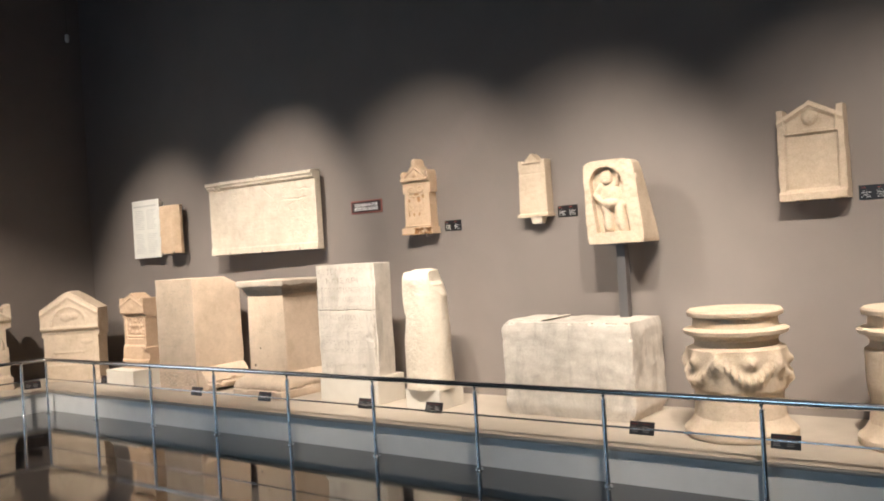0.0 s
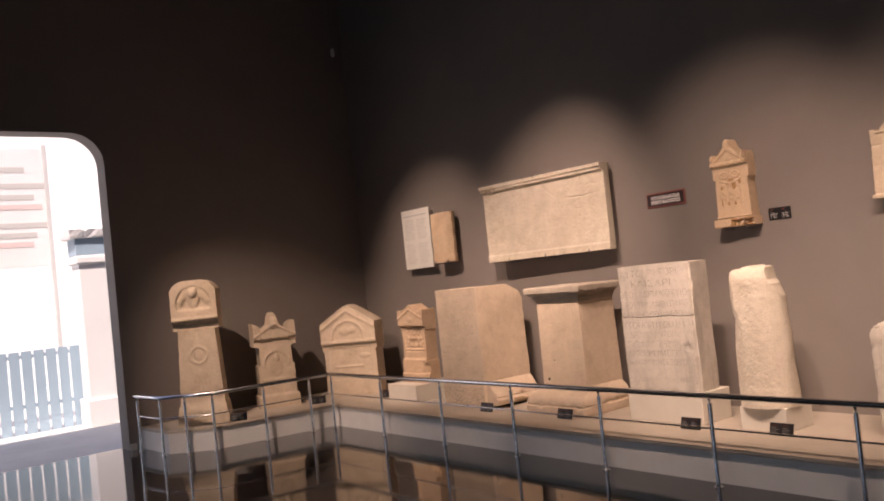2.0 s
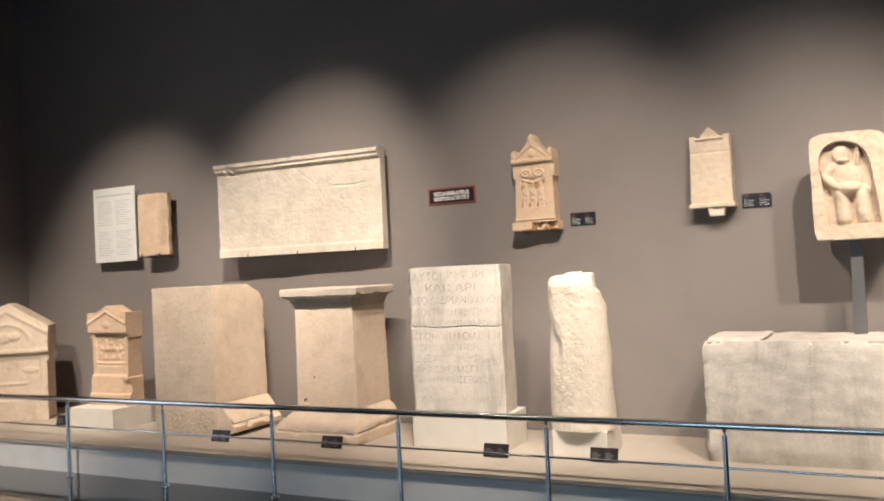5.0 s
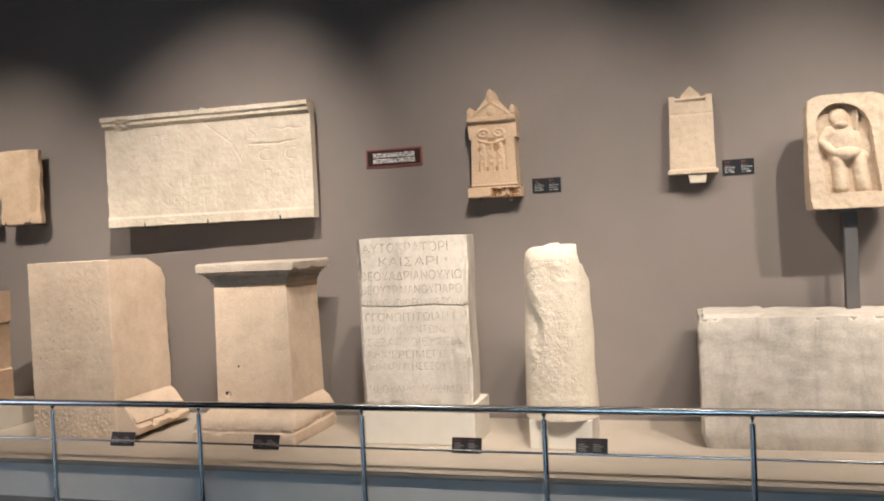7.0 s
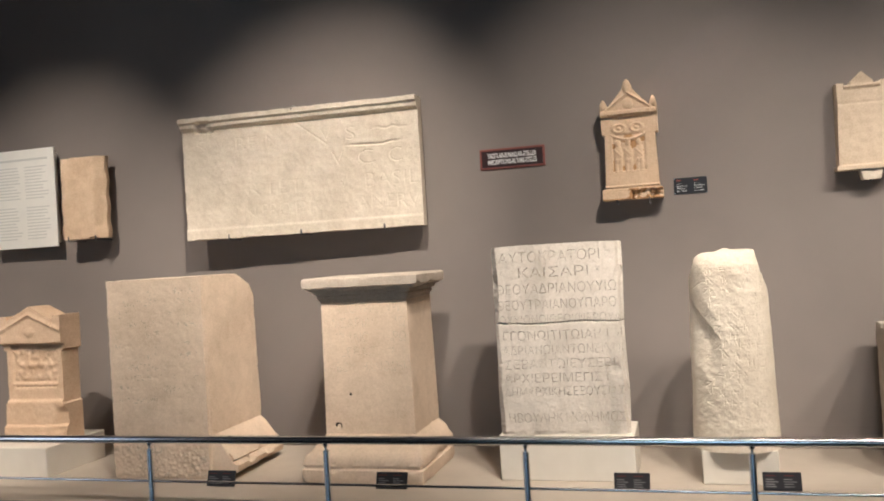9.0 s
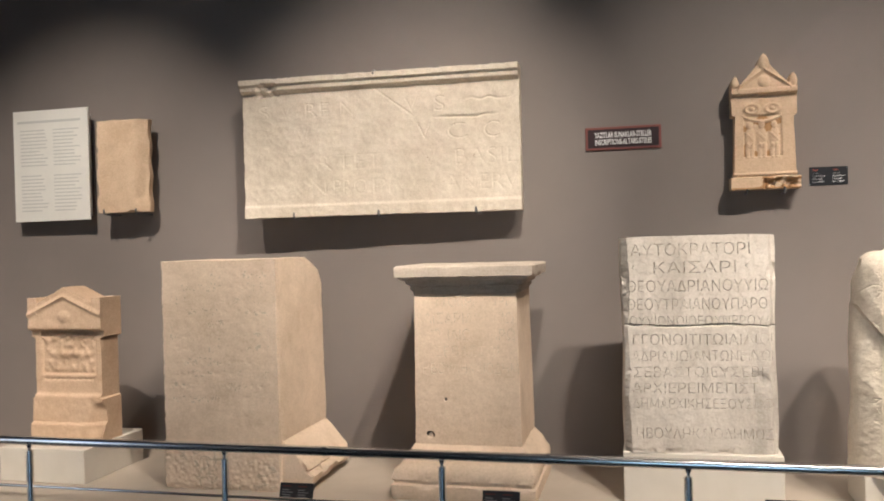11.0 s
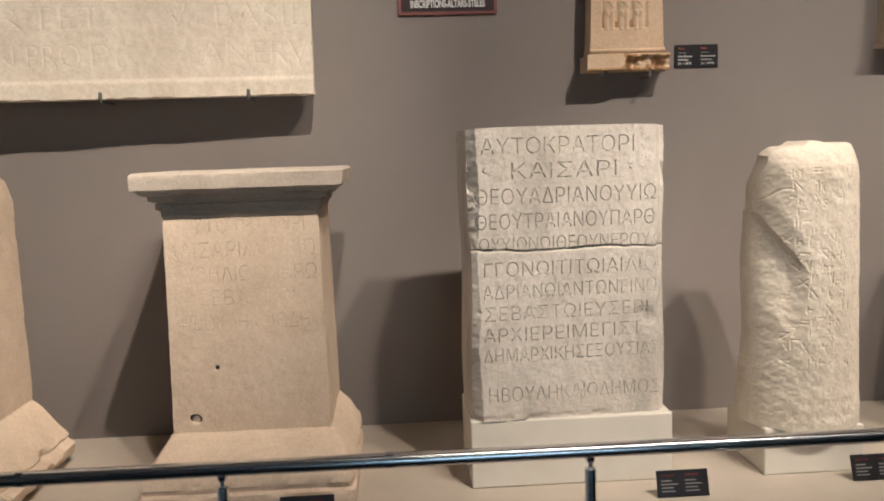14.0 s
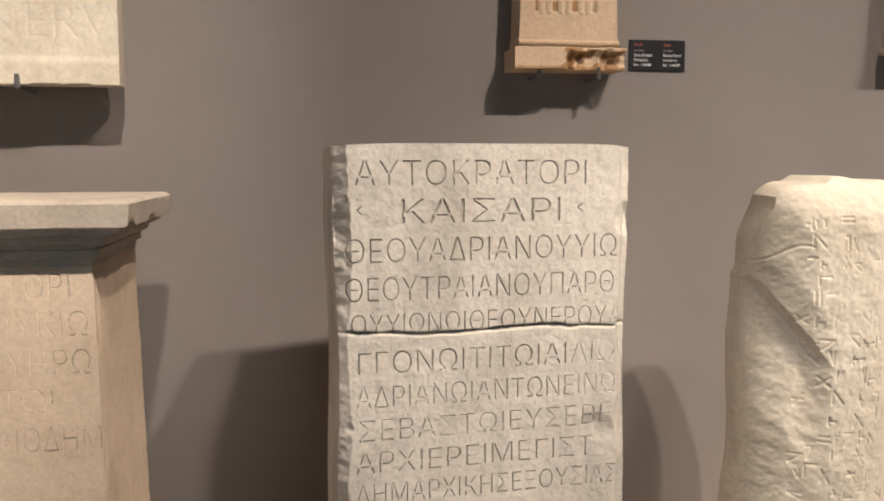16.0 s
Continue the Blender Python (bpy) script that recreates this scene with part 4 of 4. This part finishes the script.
def inscription_stone():
    """The tall Greek inscription in two joined blocks, standing on its painted plinth."""
    H, w, d = 0.978, 0.66, 0.245
    t = thing("greek_inscription_stone", -5.14, 5.315, 0.469, 4, "grey-white marble block with Greek lettering and a crack", "inscription")
    rows = [(0.897, -0.265, 0.2, 0.068), (0.818, -0.165, 0.14, 0.066), (0.737, -0.285, 0.275, 0.066), (0.657, -0.285, 0.27, 0.064), (0.585, -0.275, 0.29, 0.058), (0.502, -0.262, 0.29, 0.062), (0.430, -0.268, 0.29, 0.060), (0.358, -0.262, 0.27, 0.060), (0.288, -0.27, 0.225, 0.060), (0.220, -0.27, 0.285, 0.058), (0.085, -0.255, 0.285, 0.064)]
    lines = [(body, x0 - 0.028, x1 + 0.024, base - 0.008 - 0.016 * (0.897 - base), size * 1.1) for body, (base, x0, x1, size) in zip(GREEK, rows)]
    store = {}

    def cut(x, z):
        if x.shape not in store:
            store[x.shape] = engrave(x, z, lines, 1.0, 0.0013, 0.0008)
        return store[x.shape]

    lines += [("‹", -0.29, -0.272, 0.827, 0.05), ("‹", 0.2, 0.222, 0.827, 0.05)]

    def rel(x, z):
        zc = 0.574 + 0.004 * np.sin(x * 17) + 0.004 * field(x, x * 0, 30, 61)
        r = 0.0012 * field(x, z, 10, 62) + 0.0011 * field(x, z, 60, 63) + 0.0005 * field(x, z, 160, 64)
        edge = -0.303 + 0.010 * field(x, z, 9, 65) + 0.003 * field(x, z, 60, 75)
        r = r - np.clip((edge - x) / 0.03, 0, 1) * 0.042 * (0.9 + 0.22 * field(x, z, 13, 66) + 0.07 * field(x, z, 55, 73) + 0.05 * field(x, z, 120, 74) + 0.5 * np.exp(-((z - 0.80) / 0.03) ** 2))
        r = r - np.clip((x - 0.305 - 0.008 * field(x * 0, z, 20, 67)) / 0.015, 0, 1) * 0.02
        r = r - 0.02 * np.exp(-((z - zc) / 0.0035) ** 2) * np.clip(0.65 + 0.6 * field(x, x * 0, 22, 68), 0.15, 1)
        q = (x - 0.262) ** 2 / 0.045 ** 2 + (z - 0.335 + 0.2 * (x - 0.26)) ** 2 / 0.035 ** 2
        r = r - 0.008 * np.clip(1 - q, 0, 1) - 0.012 * np.clip(1 - ((x - 0.32) / 0.03) ** 2 - ((z - 0.81) / 0.04) ** 2, 0, 1)
        r = r - 0.01 * np.clip(field(x, z, 30, 70) - 0.2, 0, 1) * (1 - sm(0.0, 0.03, z))
        return r - cut(x, z) * 0.0045 * np.clip(0.9 + 0.6 * field(x, z, 6, 69), 0.35, 1)

    def dark_marks(x, z):
        return (cut(x, z) > 0.4) & (field(x, z, 7, 69) + 0.6 * field(x, z, 60, 72) > -0.45)

    part("carved_block", relief_slab(w, H, d, rel, top=lambda u: 1 - 0.006 * np.abs(u) ** 6, side=lambda v: 1 + 0.012 * np.sin(v * 9), nx=520, nz=780, seed=31, rough=0.0006, chip=0.02, steps=10, groove=dark_marks), [GREY, GRIME], t, smooth=True)
    return t


inscription_stone()


def plinth(x0, x1, y0, y1, h, label="white painted plinth block on the podium"):
    t = thing("plinth_block", (x0 + x1) / 2, y0, PZ, 0, label, "plinth", "display plinths")
    part("block", box(-(x1 - x0) / 2, (x1 - x0) / 2, 0, y1 - y0, 0, h, 0.006), PLINTH, t)
    return t


plinth(-5.485, -4.795, 5.305, 5.66, 0.234)
plinth(-4.48, -4.13, 5.29, 5.62, 0.165)
plinth(-8.74, -8.22, 5.175, 5.7, 0.18)

def milestone():
    t = thing("milestone_column", MX, MY, PZ + 0.165, 0, "pale rounded milestone with rough weathered lettering", "milestone")

    def rel(x, z):
        half = 0.192 * (1.07 - 0.135 * z)
        r = 0.186 * np.sqrt(np.clip(1 - (x / half) ** 2, 0, 1))
        line = z - (0.73 - 1.45 * (x + 0.185) + 0.012 * field(x, z, 30, 86))
        r = r - 0.034 * (1 - sm(-0.006, 0.006, line)) * sm(-0.32, -0.03, line) * (1 - sm(-0.11, -0.05, x)) + 0.012 * sm(0.0, 0.1, line) * (1 - sm(-0.12, -0.02, x)) + 0.004 * field(x, z, 7, 81)
        rg = random.Random(7)
        marks = np.zeros_like(x)
        for row in range(15):
            cx = -0.13 + rg.uniform(0, 0.05)
            while cx < 0.17:
                zz, hh, ww = 0.86 - row * 0.045 + rg.uniform(-0.009, 0.009), rg.uniform(0.014, 0.032), rg.uniform(0.008, 0.024)
                if rg.random() < 0.6:
                    for ax, az, bx, bz in rg.sample([(0, 0, 0, hh), (0, hh, ww, hh), (0, hh / 2, ww, hh / 2), (0, 0, ww, hh), (ww, 0, ww, hh), (0, hh, ww, 0)], 2):
                        near = (np.abs(x - cx) < 0.04) & (np.abs(z - zz) < 0.05)
                        marks[near] = np.maximum(marks[near], seg(x[near], z[near], cx + ax, zz + az, cx + bx, zz + bz, 0.003, 1.0))
                cx += ww + rg.uniform(0.008, 0.016)
        r = r - 0.003 * marks * np.clip(0.7 + field(x, z, 8, 85), 0.1, 1)
        r = r * np.where(z > 0.86, np.sqrt(np.clip(1 - ((z - 0.86) / 0.135) ** 2, 0.05, 1)), 1.0)
        crack = z - (0.79 + 0.02 * np.sin(x * 40) + 0.1 * (x + 0.2))
        r = r - 0.003 * np.exp(-(crack / 0.0025) ** 2) * (x < -0.1)
        return r + 0.0016 * field(x, z, 24, 87) + 0.0018 * field(x, z, 45, 83) + 0.0009 * field(x, z, 110, 84)

    top = lambda u: np.where(u > 0.8, 0.895 - 0.16 * (u - 0.8), 0.99 - 0.10 * np.clip(-u - 0.45, 0, 1) ** 1.5 - 0.05 * np.clip(u - 0.5, 0, 1)) + 0.008 * np.sin(u * 8 + 2) * (u < 0.8)
    part("stone_block", relief_slab(0.384, 0.975, 0.186, rel, back=lambda s: math.sqrt(max(0.04, 1 - s * s)), top=top, side=lambda v: 1.07 - 0.13 * v - 0.13 * sm(0.88, 1.0, v) + 0.008 * np.sin(v * 14), nx=210, nz=440, seed=41, rough=0.0009, chip=0.02, steps=8, deep=lambda z: 0.186 * math.sqrt(max(0.06, 1 - max(0.0, (z - 0.86) / 0.135) ** 2))), PALE, t, smooth=True)
    return t


MX, MY = -4.309, 5.417
milestone()


def long_block():
    t = thing("long_stone_block", -3.01, 5.38, PZ, 0, "long grey-white rough stone block on the podium", "stone block")
    bm = loft([(0, -0.53, 0.48, 0.02, 0.55), (0.08, -0.55, 0.52, 0, 0.55), (0.64, -0.55, 0.515, 0, 0.55), (0.7, -0.545, 0.50, 0.01, 0.55)], 0.018, 0.016)
    part("stone_block", wear(bm, 0.007, 0.055, 47), GREY, t, smooth=True)
    part("raised_corner", wear(loft([(0.68, -0.54, -0.28, 0.03, 0.5), (0.715, -0.52, -0.2, 0.05, 0.48)], 0.02, 0.02), 0.006, 0.02, 50), GREY, t, smooth=True)
    return t


long_block()


def round_altar(x, y, name, label, swags=True):
    """A round altar turned from a profile, its drum carved with swags, bosses and masks kept as plain lumps."""
    t = thing(name, x, y, PZ, 0, label, "altar", "round altars")
    r = 0.285

    def turned(prof, sides, lump=None):
        fine = []
        for (ra, za), (rb, zb) in zip(prof, prof[1:]):
            n = max(1, int(abs(zb - za) / 0.012))
            fine += [(ra + (rb - ra) * k / n, za + (zb - za) * k / n) for k in range(n)]
        fine.append(prof[-1])
        bm = lathe(fine, sides)
        if lump:
            for v in bm.verts:
                rad = math.hypot(v.co.x, v.co.y)
                k = 1 + lump(math.atan2(v.co.y, v.co.x), v.co.z) / rad
                v.co.x, v.co.y = v.co.x * k, v.co.y * k
        return bm

    def swag(a, z):
        u = (a / math.tau * 5 + 0.3) % 1.0
        s = z - (0.515 - 0.15 * math.sin(math.pi * u))
        d = 0.045 * math.exp(-(s / 0.042) ** 2) * (0.75 + 0.25 * math.sin(u * 60)) * (0.45 + 0.55 * math.sin(math.pi * u))
        e = min(u, 1 - u) * math.tau / 5 * r
        d = max(d, 0.046 * math.exp(-(e / 0.045) ** 2 - ((z - 0.47) / 0.07) ** 2))
        d = max(d, 0.036 * math.exp(-((u - 0.5) * math.tau / 5 * r / 0.04) ** 2 - ((z - 0.48) / 0.04) ** 2))
        return d + 0.012 * (0.3 < z < 0.57) + 0.006 * math.sin(a * 47) * math.sin(z * 130) * (d > 0.02)

    part("base", wear(turned([(r + 0.05, 0), (r + 0.06, 0.012), (r + 0.06, 0.05), (r + 0.03, 0.075), (r + 0.01, 0.1), (r - 0.005, 0.13)], 96), 0.003, 0.012, 51), CREAM, t, "flared worn foot", smooth=True)
    part("drum", wear(turned([(r - 0.005, 0.128), (r - 0.02, 0.25), (r - 0.01, 0.3), (r - 0.005, 0.34), (r, 0.555), (r - 0.025, 0.57)], 180, swag if swags else None), 0.003, 0.008, 53), CREAM, t, "drum carved with garlands" if swags else "plain drum", smooth=True)
    part("rim", wear(turned([(r - 0.028, 0.568), (r - 0.032, 0.61), (r - 0.01, 0.635), (r + 0.03, 0.65), (r + 0.036, 0.672), (r + 0.02, 0.682), (r - 0.025, 0.688), (r - 0.028, 0.75), (r - 0.01, 0.755), (r + 0.004, 0.76), (r + 0.008, 0.785), (r - 0.005, 0.8)], 96), 0.002, 0.01, 55), CREAM, t, "moulded rim and top disc", smooth=True)
    return t


round_altar(-1.775, 5.37, "garland_altar", "cream round altar carved with garlands under a moulded rim")
round_altar(-0.76, 5.45, "round_altar", "cream round stone altar with a moulded rim", False)


def st_small(name, x, y, z, rz, w, h, d, mat, label, top, side, rel, seed, nx=70, nz=100, foot=0.2, neck=0.6):
    """A standing stele of three carved courses: a base, a shaft and a head."""
    t = thing(name, x, y, z, rz, label, "stele", "steles on the podium")
    whole = relief_slab(w, h, d, rel, top, side, nx, nz, 0.003, 0.012, seed)
    for piece, low, high in (("base", None, foot), ("shaft", foot, neck), ("head", neck, None)):
        bm = whole.copy()
        for level, up in ((low, -1), (high, 1)):
            if level is not None:
                bmesh.ops.bisect_plane(bm, geom=bm.verts[:] + bm.edges[:] + bm.faces[:], plane_co=(0, 0, level), plane_no=(0, 0, up), clear_outer=True)
        part(piece, bm, mat, t, smooth=True)
    whole.free()
    return t


# the orange gabled stele on its plinth
def top4(u):
    a = np.abs(u)
    return np.where(a > 0.74, 0.93, 1 - 0.1 * a / 0.74)


def rel4(x, z):
    r = 0.03 * sm(0.60, 0.61, z) + 0.012 * np.exp(-((z - 0.79 + 0.45 * np.abs(x)) / 0.012) ** 2)
    r = r - 0.014 * band(x, -0.17, 0.17, 0.006) * band(z, 0.36, 0.6, 0.006) + 0.02 * (1 - sm(0.24, 0.26, z)) + 0.02 * (1 - sm(0.09, 0.1, z))
    carved = band(x, -0.165, 0.165, 0.01) * band(z, 0.375, 0.575, 0.012)
    r = r + carved * (0.014 * np.clip(field(x, z, 24, 5), 0, 1) + 0.010 * np.clip(field(x, z, 45, 6), 0, 1)) - 0.012 * band(x, -0.17, 0.17, 0.006) * band(z, 0.575, 0.605, 0.006)
    r = r - 0.010 * np.exp(-((z - 0.335) / 0.005) ** 2) * (np.abs(x) < 0.16) + ell(x, z, 0, 0.68, 0.04, 0.03, 0.01)
    r = r - 0.05 * sm(0.1, 0.24, x) * np.clip(field(x, z, 14, 7) + 0.3, 0, 1) * (1 - sm(0.2, 0.27, z))
    return r


st_small("gabled_stele", -8.455, 5.38, PZ + 0.18, 0, 0.46, 0.84, 0.15, PEACH, "orange sandstone gabled stele on a white plinth", top4, lambda v: np.where(v > 0.72, 1.0, np.where(v < 0.3, 0.95, 0.9)), rel4, 61, foot=0.25, neck=0.605)


# the broad gabled stele in the corner
def top3(u):
    a = np.abs(u)
    return 1 - 0.2 * a ** 1.1


def rel3(x, z):
    r = 0.03 * sm(0.60, 0.62, z) + 0.012 * band(z, 0.61, 0.65, 0.005) + 0.015 * np.exp(-((z - 1.0 + 0.62 * np.abs(x)) / 0.02) ** 2)
    q = np.sqrt(x ** 2 + (z - 0.68) ** 2)
    r = r + 0.014 * np.exp(-((q - 0.2) / 0.016) ** 2) * (z > 0.66) + ell(x, z, -0.03, 0.76, 0.07, 0.05, 0.02) + ell(x, z, 0.06, 0.77, 0.05, 0.04, 0.02)
    r = r - 0.01 * band(x, -0.26, 0.26, 0.01) * band(z, 0.24, 0.56, 0.01) + 0.012 * np.exp(-((z - 0.34) / 0.01) ** 2) * (x > -0.2) * (x < 0.15) + 0.02 * (1 - sm(0.19, 0.21, z))
    return r + ell(x, z, 0.18, 0.46, 0.07, 0.03, 0.012)


st_small("broad_gabled_stele", -9.64, 5.28, PZ, 40, 0.68, 1.07, 0.3, CREAM, "broad cream gabled stele standing in the corner", top3, lambda v: np.where(v > 0.62, 1.0, 0.94), rel3, 67, foot=0.2, neck=0.61)


# the narrow stele with acroteria
def top2(u):
    a = np.abs(u)
    return np.where(a < 0.22, 1.0 - 0.12 * (a / 0.22) ** 2.2, np.where(a > 0.68, 0.86 + 0.05 * (a - 0.68) / 0.32 - 0.12 * np.clip(a - 0.9, 0, 1), 0.87 - 0.07 * (a - 0.22) / 0.46))


def rel2(x, z):
    r = 0.04 * sm(0.77, 0.79, z) + 0.015 * np.exp(-((z - 0.95 + 0.6 * np.abs(x)) / 0.014) ** 2) * (z > 0.8)
    q = np.sqrt(x ** 2 + (z - 0.5) ** 2)
    r = r + 0.018 * np.exp(-((q - 0.14) / 0.016) ** 2) * (z > 0.46) + ell(x, z, 0, 0.56, 0.04, 0.045, 0.03) + ell(x, z, 0, 0.44, 0.07, 0.09, 0.02) + ell(x, z, 0.0, 0.96, 0.05, 0.07, 0.03)
    r = r + 0.015 * band(x, -0.17, 0.17, 0.008) * band(z, 0.3, 0.33, 0.006) + 0.04 * (1 - sm(0.13, 0.16, z))
    return r


st_small("acroterion_stele", -9.845, 4.42, PZ, 74, 0.48, 1.08, 0.26, CREAM, "cream stele with corner ornaments and an arched relief", top2, lambda v: np.where(v > 0.72, 1.0, np.where(v < 0.15, 0.96, np.where(v < 0.5, 0.86, 0.76))), rel2, 71, foot=0.145, neck=0.78)


# the tall stele with the rounded head
def top1(u):
    a = np.abs(u)
    return 1 - 0.07 * a ** 4


def rel1(x, z):
    r = 0.05 * sm(1.08, 1.1, z) - 0.02 * band(z, 1.02, 1.06, 0.008) + 0.015 * band(z, 1.1, 1.13, 0.006)
    q = np.sqrt((x / 0.19) ** 2 + ((z - 1.27) / 0.2) ** 2)
    r = r - 0.022 * (1 - sm(0.86, 0.98, q)) * sm(1.2, 1.23, z) + ell(x, z, 0, 1.39, 0.05, 0.06, 0.035)
    r = r + ell(x, z, 0, 1.33, 0.06, 0.11, 0.026)
    for sx in (-1, 1):
        r = r + seg(x, z, sx * 0.05, 1.42, sx * 0.13, 1.3, 0.035, 0.014) - ell(x, z, sx * 0.085, 1.27, 0.035, 0.06, 0.016)
    q = np.sqrt(x ** 2 + (z - 0.73) ** 2)
    r = r + 0.015 * np.exp(-((q - 0.085) / 0.014) ** 2) + ell(x, z, 0, 0.73, 0.05, 0.06, 0.015)
    for cx in (-0.1, 0.0, 0.1):
        r = r - 0.02 * np.exp(-((x - cx) / 0.03) ** 2 - ((z - 0.97) / 0.05) ** 2)
    return r + 0.04 * (1 - sm(0.14, 0.26, z))


st_small("tall_round_headed_stele", -9.6, 3.42, PZ, 60, 0.54, 1.52, 0.32, CREAM, "tall cream stele with a rounded carved head", top1, lambda v: np.where(v > 0.71, 0.87, np.where(v < 0.15, 1.0 - 0.8 * v, 0.88 - 0.26 * v)), rel1, 77, 80, 150, foot=0.2, neck=1.09)
